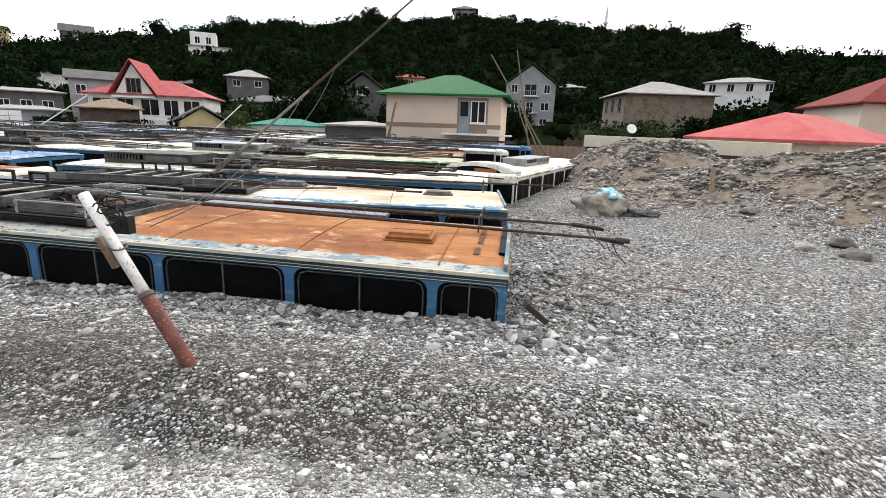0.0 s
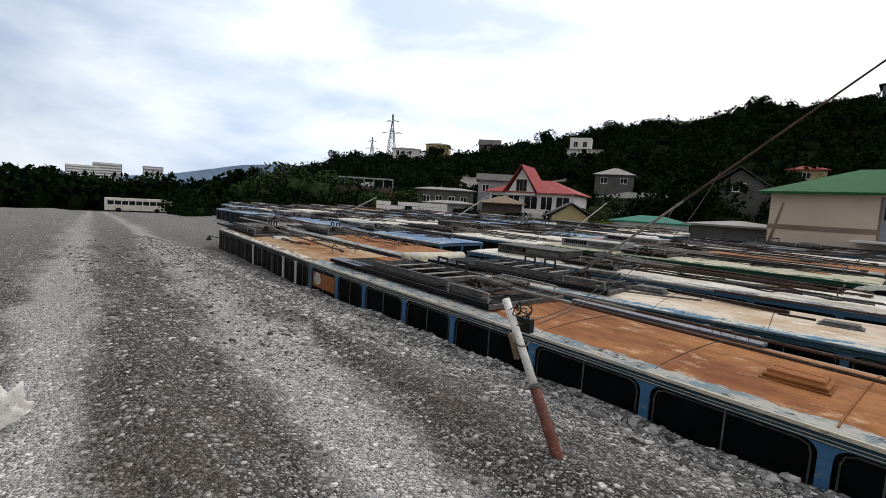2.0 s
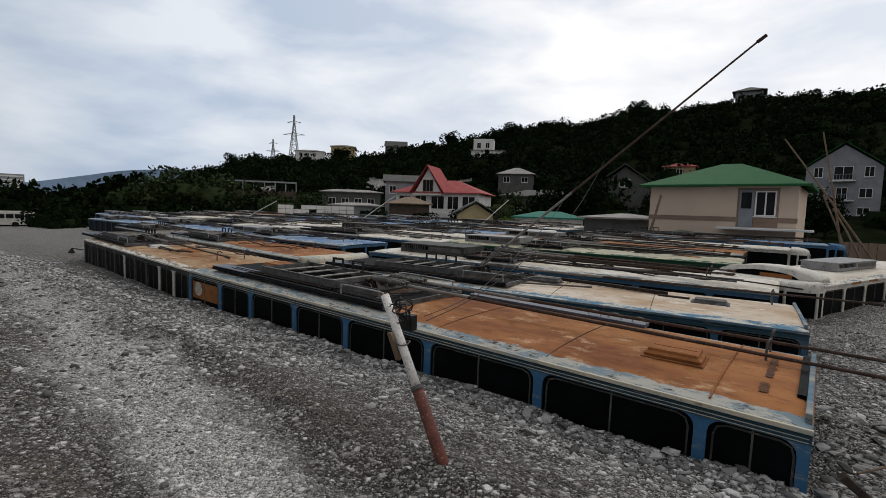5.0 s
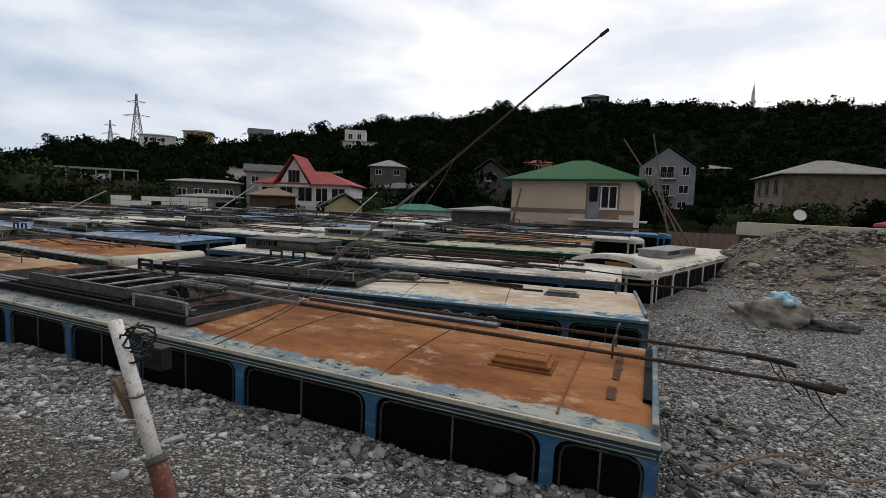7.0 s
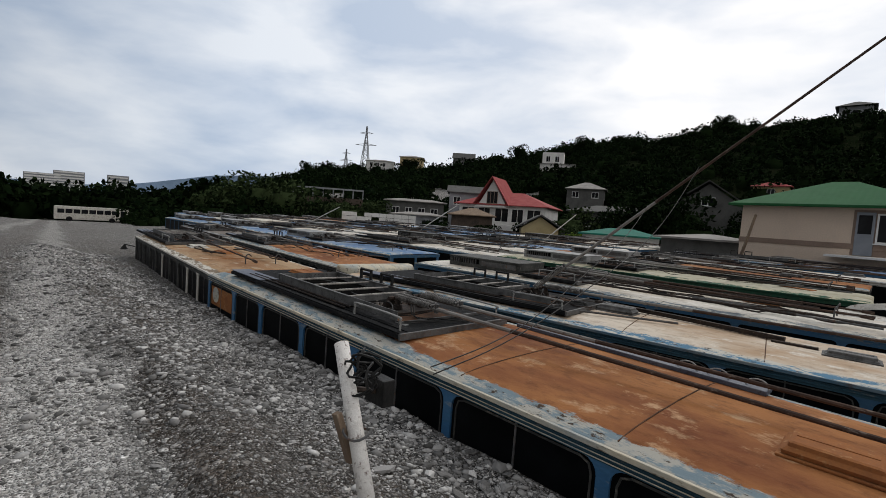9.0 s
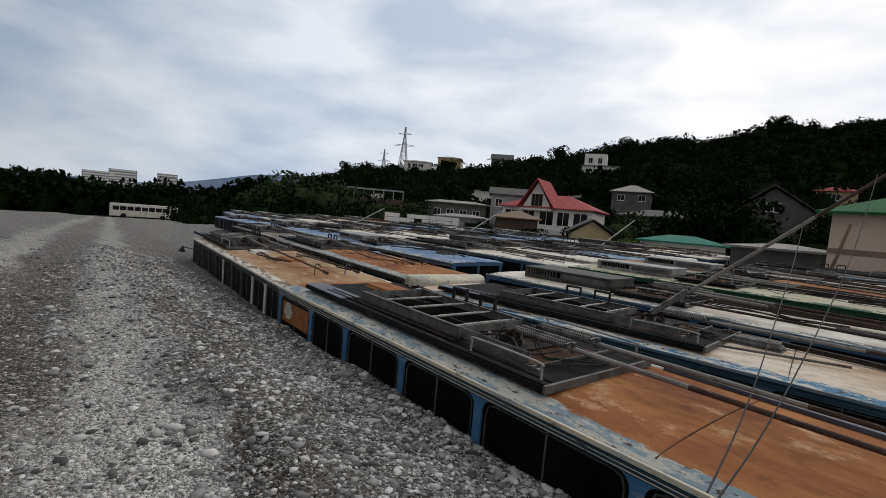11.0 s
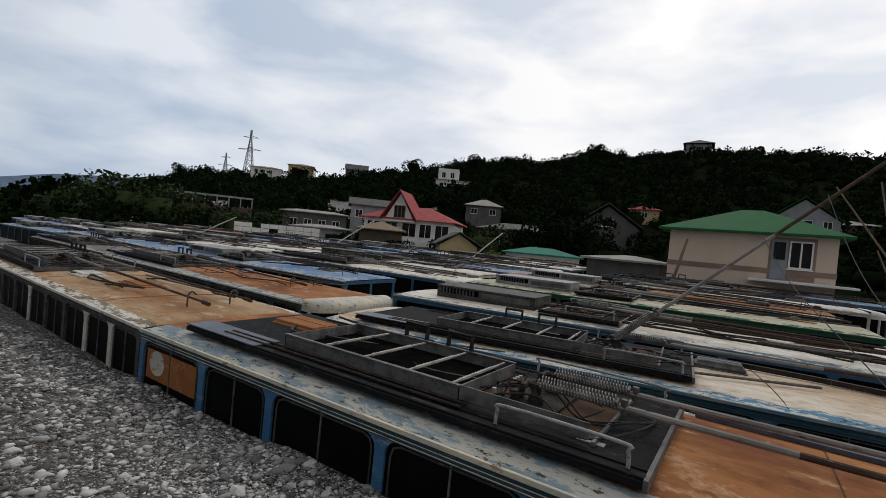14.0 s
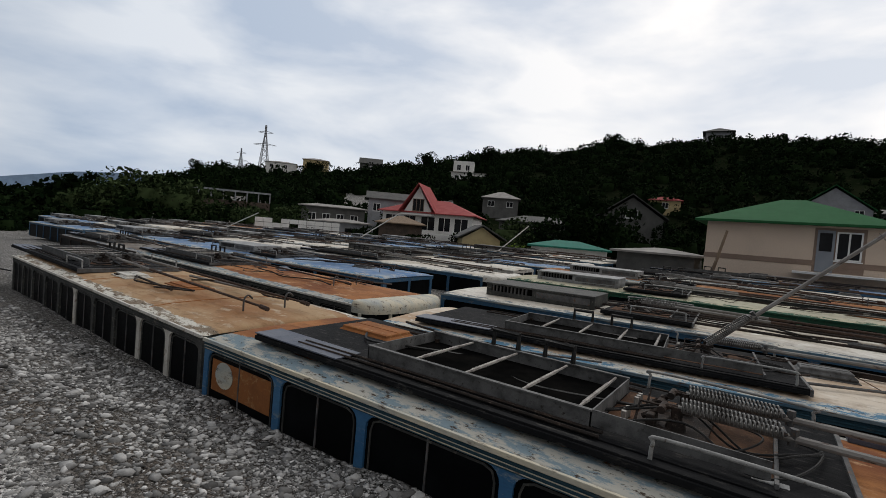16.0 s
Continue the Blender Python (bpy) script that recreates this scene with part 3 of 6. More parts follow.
def build_ground():
    radii = [0.0] + [0.35 * 1.048 ** k for k in range(0, 190)]
    n = 288
    cx, cy = -3.0, -2.0
    verts, faces, mi = [(cx, cy, ground_z(cx, cy))], [], []
    for r in radii[1:]:
        for k in range(n):
            a = 2 * math.pi * k / n
            x, y = cx + r * math.cos(a), cy + r * math.sin(a)
            verts.append((x, y, ground_z(x, y)))

    def kind(i):
        x, y, z = verts[i]
        r = math.hypot(x, y)
        if any(math.hypot(x - mx, y - my) < mr * 1.45 for mx, my, mh, mr in MOUNDS):
            return 1
        if (y > 30 + 6 * wob(x, y, 0.1) and x > -70) or r > 118 + 10 * wob(x, y, 0.05):
            return 2
        return 0
    for k in range(n):
        faces.append((0, 1 + k, 1 + (k + 1) % n))
        mi.append(0)
    for i in range(len(radii) - 2):
        for k in range(n):
            a, b = 1 + i * n + k, 1 + i * n + (k + 1) % n
            faces.append((a, a + n, b + n, b))
            mi.append(kind(a))
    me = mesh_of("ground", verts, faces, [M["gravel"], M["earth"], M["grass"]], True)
    me.polygons.foreach_set("material_index", mi)
    return tagged(new("ground", me), "grey river gravel with wheel tracks, rubble mounds and wooded hill", "ground", kind="structure")


ground = build_ground()

# ---------------------------------------------------------------- trolleybuses
ROOF_SEC = [(-0.012, 0.0), (-0.012, 0.022), (0.03, 0.03), (0.06, 0.035), (0.16, 0.06), (0.4, 0.082), (0.8, 0.098), (1.25, 0.104)]
ROOF_SEC = ROOF_SEC + [(2.5 - y, z) for y, z in ROOF_SEC[-2::-1]]
BUS_N = [0]


def bus(m, L, roof, side, panes, label, trim="bluetrim", group="rows of buried buses", fine=True, band=None):
    """A trolleybus sunk to its windows; origin at the roof's near right corner, the bus runs to minus x and plus y."""
    root = thing("trolleybus", m, label, "trolleybus", group)
    rnd = random.Random(int(L * 1000) + BUS_N[0])
    BUS_N[0] += 1
    # roof skin with rounded ends
    xs = [0.0, -0.02, -0.08, -0.2] + [-(L * k / 14) for k in range(1, 14)] + [-L + 0.2, -L + 0.08, -L + 0.02, -L]
    vs, fs = [], []
    for i, x in enumerate(xs):
        k = min(1.0, (0.3, 0.6, 0.85, 1.0)[min(i, len(xs) - 1 - i, 3)])
        sag = 0.012 * wob(x, BUS_N[0], 0.6, 4)
        for y, z in ROOF_SEC:
            vs.append((x, y, z * k + (sag if z > 0.03 else 0)))
    nsec = len(ROOF_SEC)
    for i in range(len(xs) - 1):
        for j in range(nsec - 1):
            a = i * nsec + j
            fs.append((a, a + 1, a + nsec + 1, a + nsec))
    rf = new("roof", mesh_of("roof", vs, fs, M[roof], True))
    rf.parent = root
    # ribbed band under the gutter
    rib = [(0.05, 0.0), (0.0, 0.0), (0.0, -0.024), (-0.010, -0.030), (-0.010, -0.036), (0.0, -0.042), (0.0, -0.058), (-0.010, -0.064), (-0.010, -0.070), (0.0, -0.076),
           (0.0, -0.105), (0.05, -0.105)] if fine else [(0.05, 0.0), (0.0, 0.0), (0.0, -0.105), (0.05, -0.105)]
    for flip in (False, True):
        cb = extrude_outline(rib, -L, "x")
        if flip:
            cb.transform(Matrix.Translation((0, 2.5, 0)) @ Matrix.Diagonal((1, -1, 1, 1)))
        part("cornice", cb, M[band or side], root)
    for x0, x1 in ((-0.05, 0.0), (-L, -L + 0.05)):
        part("end_cornice", box(x0, x1, 0.05, 2.45, -0.105, 0.0), M[side], root)
    g = bmesh.new()
    add_box(g, -L - 0.005, 0.005, -0.03, 0.0, -0.012, 0.03, 0.006)
    part("gutter", g, M[trim], root, "flaking pale gutter strip")
    # pillars with rounded heads and dark panes between them
    def pillar(xc, w, r, end=0):
        o = [(-w / 2, -0.95), (-w / 2, -0.105 - r)]
        if end <= 0:
            o += [(-w / 2 - r + r * math.cos(t), -0.105 - r + r * math.sin(t)) for t in [math.pi / 8 * q for q in range(1, 5)]]
        else:
            o += [(-w / 2, -0.105)]
        if end >= 0 and end != 1:
            o += [(w / 2 + r - r * math.cos(t), -0.105 - r + r * math.sin(t)) for t in [math.pi / 8 * q for q in range(4, -1, -1)]]
        elif end == 1:
            o += [(w / 2 + r - r * math.cos(t), -0.105 - r + r * math.sin(t)) for t in [math.pi / 8 * q for q in range(4, -1, -1)]]
        else:
            o += [(w / 2, -0.105)]
        o += [(w / 2, -0.95)]
        out = []
        for p in o:
            if not out or math.hypot(p[0] - out[-1][0], p[1] - out[-1][1]) > 1e-4:
                out.append(p)
        bm = extrude_outline(out, 0.05)
        bmesh.ops.translate(bm, verts=bm.verts[:], vec=(xc, 0.004, 0))
        return bm
    for i, xc in enumerate(panes):
        end = -1 if i == 0 else (1 if i == len(panes) - 1 else 0)
        w = 0.105 if end == 0 else 0.085
        part("pillar", pillar(xc + (w / 2 if end == 1 else -w / 2 if end == -1 else 0), w, 0.12 if fine else 0.07, end), M[side], root)
    for x0, x1 in zip(panes, panes[1:]):
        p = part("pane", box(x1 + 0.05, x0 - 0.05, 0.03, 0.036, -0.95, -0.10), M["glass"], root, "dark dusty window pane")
        if fine:
            xm = (x0 + x1) / 2
            part("glazing_bar", box(xm - 0.008, xm + 0.008, 0.018, 0.03, -0.95, -0.105), M["steel"], p)
            part("window_seal", tube([(x0 - 0.1, 0.024, -0.9), (x0 - 0.1, 0.024, -0.24), (x0 - 0.125, 0.024, -0.165), (x0 - 0.20, 0.024, -0.135), (x1 + 0.20, 0.024, -0.135),
                                      (x1 + 0.125, 0.024, -0.165), (x1 + 0.1, 0.024, -0.24), (x1 + 0.1, 0.024, -0.9)], 0.010, 5), M["darkpaint"], p)
    # end walls
    for x0, x1, s in ((-0.06, -0.005, 1), (-L + 0.005, -L + 0.06, -1)):
        for y0, y1 in ((0.05, 0.17), (1.2, 1.3), (2.33, 2.45)):
            part("end_pillar", box(x0, x1, y0, y1, -0.95, -0.105), M[side], root)
        part("end_pane", box((x0 + x1) / 2 - 0.005, (x0 + x1) / 2 + 0.005, 0.17, 2.33, -0.95, -0.105), M["glass"], root)
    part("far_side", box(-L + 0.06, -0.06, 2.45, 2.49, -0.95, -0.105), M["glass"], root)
    return root


def roof_z(y):
    y = min(y, 2.5 - y)
    for (a, za), (b, zb) in zip(ROOF_SEC, ROOF_SEC[1:]):
        if a <= y <= b and b > a:
            return za + (zb - za) * (y - a) / (b - a)
    return 0.1


def seam(root, x, dark=False, y0=0.1, y1=2.4, lean=0.0):
    pts = [(x + lean * (y0 + (y1 - y0) * k / 10 - 1.25), y0 + (y1 - y0) * k / 10, roof_z(y0 + (y1 - y0) * k / 10) + 0.002) for k in range(11)]
    part("roof_seam", tube(pts, 0.007 if dark else 0.01, 6), M["darkrust" if dark else "rustplate"], root)


def hatch(root, x, y, w=0.62, d=0.46, mat="rustplate", h=0.1, turn=0):
    bm = box(-w / 2, w / 2, -d / 2, d / 2, 0, 0.02, 0.008)
    base = set(bm.verts)
    add_box(bm, -w / 2 + 0.02, w / 2 - 0.02, -d / 2 + 0.02, d / 2 - 0.02, 0.016, h, min(0.035, h * 0.35))
    # the lid narrows to its top and is pressed in along the middle
    for v in bm.verts:
        if v not in base and v.co.z > h * 0.5:
            v.co.x *= 0.88
            v.co.y *= 0.84
    add_box(bm, -w / 2 + 0.09, w / 2 - 0.09, -0.012, 0.012, h - 0.006, h + 0.006, 0.004)
    bm.transform(pose(x, y, roof_z(y) - 0.005, 0, 0, turn))
    part("roof_hatch", bm, M[mat], root, smooth=False)


def spring_mesh(length=0.64, r=0.034, turns=24, wire=0.0068):
    n = turns * 9
    pts = [(length * k / n, r * math.cos(2 * math.pi * k / 9), r * math.sin(2 * math.pi * k / 9)) for k in range(n + 1)]
    bm = tube(pts, wire, 5)
    me = bpy.data.meshes.new("tension_spring")
    bm.to_mesh(me)
    bm.free()
    me.materials.append(M["spring"])
    me.polygons.foreach_set("use_smooth", [True] * len(me.polygons))
    return me


SPRING = spring_mesh()


def pole_mesh(length, droop=0.0):
    pts, rad = [], []
    for k in range(9):
        t = k / 8
        pts.append((length * t, 0, -droop * t * t))
        rad.append(0.030 - 0.012 * t)
    bm = tube(pts, 0.03, 8, rad)
    add_tube(bm, [(length - 0.04, 0, -droop), (length + 0.14, 0, -droop - 0.01)], 0.034, 6)
    me = bpy.data.meshes.new("trolley_pole")
    bm.to_mesh(me)
    bm.free()
    me.materials.append(M["pole"])
    me.materials.append(M["polerust"])
    # grey paint survives near the springs, the rest has gone to rust
    me.polygons.foreach_set("material_index", [1 if p.center.x > 2.3 else 0 for p in me.polygons])
    return me


POLES = {}


def pole_for(length):
    key = round(length * 2) / 2
    if key not in POLES:
        POLES[key] = pole_mesh(key)
    return POLES[key]


def aim(a, b):
    """Pose that carries the x axis from a towards b."""
    return Matrix.Translation(a) @ (Vector(b) - Vector(a)).to_track_quat("X", "Z").to_matrix().to_4x4()


def trolley_base(root, x, y, z, ends, fine=True, springs=True):
    """Pivot stands, springs and poles of the current collectors; ends: where the two poles point to."""
    bm = bmesh.new()
    add_box(bm, x - 0.30, x + 0.22, y - 0.42, y + 0.42, z, z + 0.03, 0.008)
    for k in (-0.22, 0.22):
        add_tube(bm, [(x, y + k, z + 0.02), (x, y + k, z + 0.10), (x, y + k, z + 0.101), (x, y + k, z + 0.20)], 0.05, 10, True, [0.075, 0.06, 0.04, 0.04])
        add_tube(bm, [(x - 0.10, y + k - 0.09, z + 0.17), (x - 0.10, y + k + 0.09, z + 0.17)], 0.03, 8)
        add_tube(bm, [(x - 0.24, y + k, z + 0.06), (x - 0.06, y + k, z + 0.19), (x + 0.08, y + k, z + 0.19)], 0.024, 6)
        add_box(bm, x - 0.2, x - 0.14, y + k - 0.10, y + k + 0.10, z + 0.03, z + 0.12, 0.01)
        add_tube(bm, [(x - 0.28, y + k - 0.06, z + 0.03), (x - 0.28, y + k + 0.06, z + 0.16), (x - 0.05, y + k + 0.07, z + 0.16)], 0.012, 5)
    base = part("collector_base", bm, M["iron"], root)
    for k, e in zip((-0.22, 0.22), ends):
        a = Vector((x, y + k, z + 0.19))
        mt = aim(a, e)
        p = share("trolley_pole", pole_for((Vector(e) - a).length), root, mt)
        if springs:
            for s in ((-0.06, 0.06) if fine else (0.0,)):
                share("tension_spring", SPRING, root, mt @ pose(0.02, s, 0.035))
        if fine:
            c = bmesh.new()
            add_tube(c, [(0.66, -0.075, 0.035), (0.66, 0.075, 0.035)], 0.018, 6)
            add_tube(c, [(0.72, 0, -0.05), (0.72, 0, 0.07)], 0.03, 6)
            c.transform(mt)
            part("spring_clamp", c, M["steel"], root)
            ins = bmesh.new()
            for q in range(3):
                add_tube(ins, [(x - 0.36, y + k - 0.09 + q * 0.07, z + 0.0), (x - 0.36, y + k - 0.09 + q * 0.07, z + 0.09)], 0.022, 7)
            part("insulator", ins, M["ceramic"], root)
    return base


def resistor_tray(root, x0, x1, y0, y1, z, bars, mat="tray"):
    """Open steel tray with wound resistor tubes across it."""
    bm = bmesh.new()
    t = 0.012
    for ya in (y0, y1 - t):
        add_box(bm, x0, x1, ya, ya + t, z - 0.01, z + 0.13)
        add_box(bm, x0, x1, ya - 0.015, ya + t + 0.015, z + 0.125, z + 0.138)
    for xa in (x0, x1 - t):
        add_box(bm, xa, xa + t, y0, y1, z + 0.0, z + 0.13)
    add_box(bm, x1, x1 + 1.1, y0, y0 + t, z + 0.02, z + 0.14)
    part("tray_frame", bm, M[mat], root)
    # the floor's black colour stands in for the deep tray's shade
    part("tray_floor", box(x0 + t, x1 - t, y0 + t, y1 - t, z + 0.005, z + 0.012), M["pit"], root, "tray floor blackened as the shade of the open tray")
    for k in (0.35, 0.62):
        xx = x0 + (x1 - x0) * k
        part("bracket", tube([(xx, y1 + 0.02, z + 0.1), (xx, y1 + 0.02, z + 0.30), (xx + 0.30, y1 + 0.02, z + 0.30), (xx + 0.30, y1 + 0.02, z + 0.1)], 0.03, 6), M["cable"], root)
    n = len(bars)
    for x in bars:
        pts, rad = [], []
        for k in range(41):
            pts.append((x, y0 + 0.02 + (y1 - y0 - 0.04) * k / 40, z + 0.11))
            rad.append(0.013 if k < 6 or k > 30 else (0.020 if k % 2 else 0.015))
        part("resistor_tube", tube(pts, 0.02, 6, rad), M["ceramic"], root)
    for x in (x0 + 0.05, x1 - 0.08):
        for y in (y0 + 0.02, y1 - 0.06):
            part("tray_foot", box(x, x + 0.04, y, y + 0.04, z - 0.06, z + 0.05), M["iron"], root)


def hand_rail(root, x0, x1, y, z, h=0.16, far=False):
    part("hand_rail", tube(bend([(x0, y, z - 0.02), (x0 + 0.01, y, z + h * 0.75), (x0 + 0.07, y, z + h), (x1 - 0.07, y, z + h), (x1 - 0.01, y, z + h * 0.75), (x1, y, z - 0.02)], 4), 0.014, 7), M["railgrey"], root, smooth=True)


def catwalk(root, x0, x1, y0, y1, z, left=1.3):
    bm = box(x0, x1, y0, y1, z - 0.05, z, 0.006)
    part("roof_mat", bm, M["rubber"], root, "black rubber roof matting")
    part("mat_strip", box(x0 + 0.01, x1 - 0.01, y0 + 0.02, y0 + 0.09, z - 0.002, z + 0.02, 0.004), M["rubber"], root)
    part("mat_strip", box(x0 + 0.02, x1 - 0.02, y0 + 0.17, y0 + 0.20, z - 0.002, z + 0.012, 0.003), M["rubber"], root)
    if left:
        part("cover_sheet", box(x0 - 0.01, x0 + left, y0 + 0.01, y0 + 0.36, z + 0.016, z + 0.03, 0.003), M["bluepanel"], root, "blue-grey cover sheet")
    e = box(x1 - 0.02, x1 + 0.012, y0 - 0.01, y1 + 0.01, z - 0.06, z + 0.02, 0.004)
    part("mat_edge", e, M["steel"], root)


def louvre_box(root, x0, x1, y0, y1, z, h=0.28, dark=False):
    """Low resistor housing with a comb of slats along its sides."""
    bm = bmesh.new()
    add_box(bm, x0, x1, y0, y1, z, z + h * 0.35, 0.01)
    add_box(bm, x0, x1, y0 - 0.03, y1 + 0.03, z + h * 0.85, z + h, 0.01)
    xm = x0 + (x1 - x0) * 0.45
    add_box(bm, x0, x0 + 0.12, y0 + 0.01, y1 - 0.01, z + h * 0.3, z + h * 0.88)
    add_box(bm, xm, x1, y0 - 0.01, y1 + 0.01, z + h * 0.05, z + h * 0.92, 0.02)
    b = part("resistor_box", bm, M["boxgrey" if not dark else "darkpaint"], root)
    # black core paints the shade behind the slats
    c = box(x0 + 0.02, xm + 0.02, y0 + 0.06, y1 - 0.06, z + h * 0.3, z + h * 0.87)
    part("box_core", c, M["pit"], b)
    s = bmesh.new()
    for k in range(int((xm - x0 - 0.15) / 0.09)):
        x = x0 + 0.15 + k * 0.09
        add_box(s, x, x + 0.03, y0 + 0.01, y1 - 0.01, z + h * 0.33, z + h * 0.87)
    part("slats", s, M["steel"], b)
    part("side_plate", box(xm + 0.1, x1 - 0.1, y0 - 0.02, y0 - 0.008, z + h * 0.3, z + h * 0.75, 0.004), M["steel"], b)


def hook(root, x, y, z):
    part("pole_hook", tube(bend([(x, y, z - 0.05), (x, y, z + 0.2), (x + 0.02, y + 0.05, z + 0.27), (x + 0.02, y + 0.12, z + 0.22)], 5), 0.014, 6), M["steel"], root)


def cable(root, pts, r=0.008, name="cable", mat="cable"):
    part(name, tube(bend(pts, 7), r, 5), M[mat], root)


def kit(root, L, xb, rnd, fine=False, tray=True, boxes=False, spread=0.5, side_z=0.0, up=None):
    """Roof gear of a bus whose collectors stand at xb and lie towards its right end."""
    z = 0.16
    catwalk(root, xb - (4.2 if not boxes else 0.6), xb + 1.05, 0.2, 2.1, z, 1.3 if not boxes else 0)
    if tray and not boxes:
        resistor_tray(root, xb - 2.75, xb - 0.5, 0.5, 1.65, z + 0.02, [xb - 2.2, xb - 1.65, xb - 1.1, xb - 0.62])
    if boxes:
        louvre_box(root, xb - 3.3, xb - 0.8, 0.55, 1.75, 0.085, 0.29, rnd.random() < 0.2)
    a = rnd.uniform(-0.2, 0.5)
    ends = up or [(xb + 6.2, 0.9 + a, 0.22), (xb + 6.2, 1.6 + a, 0.24)]
    trolley_base(root, xb, 1.2, z, ends, fine)
    part("rust_patch", box(xb - 0.5, xb + 0.62, 0.62, 1.75, z + 0.001, z + 0.005), M["darkrust"], root, "rust-brown bare sheet")
    part("mat_bar", box(xb + 0.62, xb + 0.645, 0.5, 2.05, z, z + 0.035, 0.003), M["steel"], root)
    hand_rail(root, xb - 0.05, xb + 0.92, 0.30, z, 0.17)
    hand_rail(root, xb - 0.4, xb + 0.9, 2.05, z, 0.17)
    for q in range(3):
        o1, o2 = rnd.uniform(-0.1, 0.3), rnd.uniform(-0.2, 0.3)
        cable(root, [(xb - 0.5, 0.7 + o2, z + 0.06), (xb - 0.2 + o1, 0.95 + o2, z + 0.16), (xb + 0.2 + o1, 0.75 + o2, z + 0.02), (xb + 0.75, 0.9 + o2, z + 0.05), (xb + 0.9, 1.2 + o1, z + 0.02), (xb + 0.4, 1.35 + o1, z + 0.04)], 0.009)
    for q in range(4 if not boxes else 0):
        yy = (0.33, 0.42, 1.78, 1.95)[q] + rnd.uniform(-0.03, 0.03)
        part("conduit", tube([(xb - 3.6, yy, z + 0.03), (xb - 2.0, yy + 0.02, z + 0.035), (xb - 0.4, yy + rnd.uniform(-0.04, 0.04), z + 0.03)], 0.014, 5), M["iron"], root)
    hook(root, min(-0.2, xb + 5.6), ends[0][1] - 0.05, 0.06)
    hook(root, min(-0.2, xb + 5.6), ends[1][1] - 0.05, 0.06)
    cable(root, [(xb - 0.4, 0.8, z + 0.05), (xb - 0.1, 0.6, z + 0.12), (xb + 0.3, 0.75, z + 0.03), (xb + 0.55, 1.1, z + 0.1), (xb + 0.2, 1.5, z + 0.03)])


def cab(root, x, sgn, paint, screens=3):
    """Rounded cab end built out from the roof's end at x towards sgn."""
    def ring(s, z):
        return [(x + sgn * (0.62 * s * max(0.0, math.cos(t)) ** 0.6), 1.25 + 1.25 * (0.9 + 0.1 * s) * math.sin(t), z) for t in [math.pi * (k / 16 - 0.5) for k in range(17)]]
    bm = bmesh.new()
    rows = [[bm.verts.new(p) for p in ring(s, z)] for s, z in ((0.0, 0.104), (0.55, 0.10), (0.8, 0.075), (0.95, 0.02), (1.0, -0.05), (1.0, -0.14))]
    for a, b in zip(rows, rows[1:]):
        for k in range(16):
            bm.faces.new((a[k], a[k + 1], b[k + 1], b[k]))
    bmesh.ops.remove_doubles(bm, verts=bm.verts[:], dist=0.001)
    cb = part("cab_hood", bm, M[paint], root, smooth=True)
    gl = bmesh.new()
    lo, hi = [gl.verts.new(p) for p in ring(0.97, -0.95)], [gl.verts.new(p) for p in ring(0.97, -0.13)]
    for k in range(16):
        gl.faces.new((lo[k], lo[k + 1], hi[k + 1], hi[k]))
    part("windscreen", gl, M["glass"], cb, smooth=True)
    for k in (1, 5, 8, 11, 15):
        p = ring(1.0, -0.13)[k]
        part("screen_pillar", tube([(p[0], p[1], -0.95), p], 0.035, 6), M[paint], cb)


def clutter(root, rnd, n=5, x0=-10.2, x1=-0.4):
    """Odds and ends left lying on a roof: slack cables, rods and bent sheets."""
    for _ in range(n):
        x, y = rnd.uniform(x0, x1 - 2.0), rnd.uniform(0.3, 2.1)
        pts = [(x + k * rnd.uniform(0.35, 0.7), min(2.3, max(0.2, y + rnd.uniform(-0.3, 0.3))), 0.125 + rnd.random() * 0.09) for k in range(6)]
        cable(root, pts, rnd.choice((0.008, 0.012, 0.016)), "loose_cable", rnd.choice(("cable", "iron", "iron")))
    for _ in range(n):
        x, y = rnd.uniform(x0, x1 - 1.5), rnd.uniform(0.4, 2.0)
        a, l = rnd.uniform(-0.35, 0.35), rnd.uniform(1.2, 3.6)
        part("loose_rod", tube([(x, y, 0.14), (min(x1, x + l * math.cos(a)), min(2.35, max(0.15, y + l * math.sin(a))), 0.15 + rnd.random() * 0.12)], rnd.choice((0.012, 0.02, 0.028)), 6), M[rnd.choice(("iron", "pole", "steel"))], root)
    for _ in range(max(1, n // 2)):
        x, y = rnd.uniform(x0, x1 - 1.0), rnd.uniform(0.6, 1.9)
        w, d = rnd.uniform(0.4, 1.1), rnd.uniform(0.2, 0.5)
        part("loose_sheet", box(-w / 2, w / 2, -d / 2, d / 2, 0, 0.02, 0.004, pose(x, y, 0.115, rnd.uniform(0, 4), rnd.uniform(-3, 3), rnd.uniform(-25, 25))), M[rnd.choice(("iron", "tray", "rustplate", "darkpaint", "bluepanel"))], root)


def strip(root, x, y0, y1, width, mat, seed, lift=0.004):
    """A worn strip with uneven edges lying across the roof's curve."""
    rs = random.Random(seed)
    n = 30
    vs, fs = [], []
    for k in range(n + 1):
        y = y0 + (y1 - y0) * k / n
        w = width * rs.uniform(0.3, 0.62) * (0.4 if k in (0, n) else 1.0)
        for e in (-w, width * rs.uniform(0.3, 0.62)):
            vs.append((x + e, y, roof_z(y) + lift))
    for k in range(n):
        fs.append((2 * k, 2 * k + 1, 2 * k + 3, 2 * k + 2))
    o = new("worn_strip", mesh_of("worn_strip", vs, fs, M[mat]))
    o.parent = root



ROWLAB = "half-buried trolleybus, "


def sunk(x):
    return -0.006 * max(0.0, -x - 24.0)


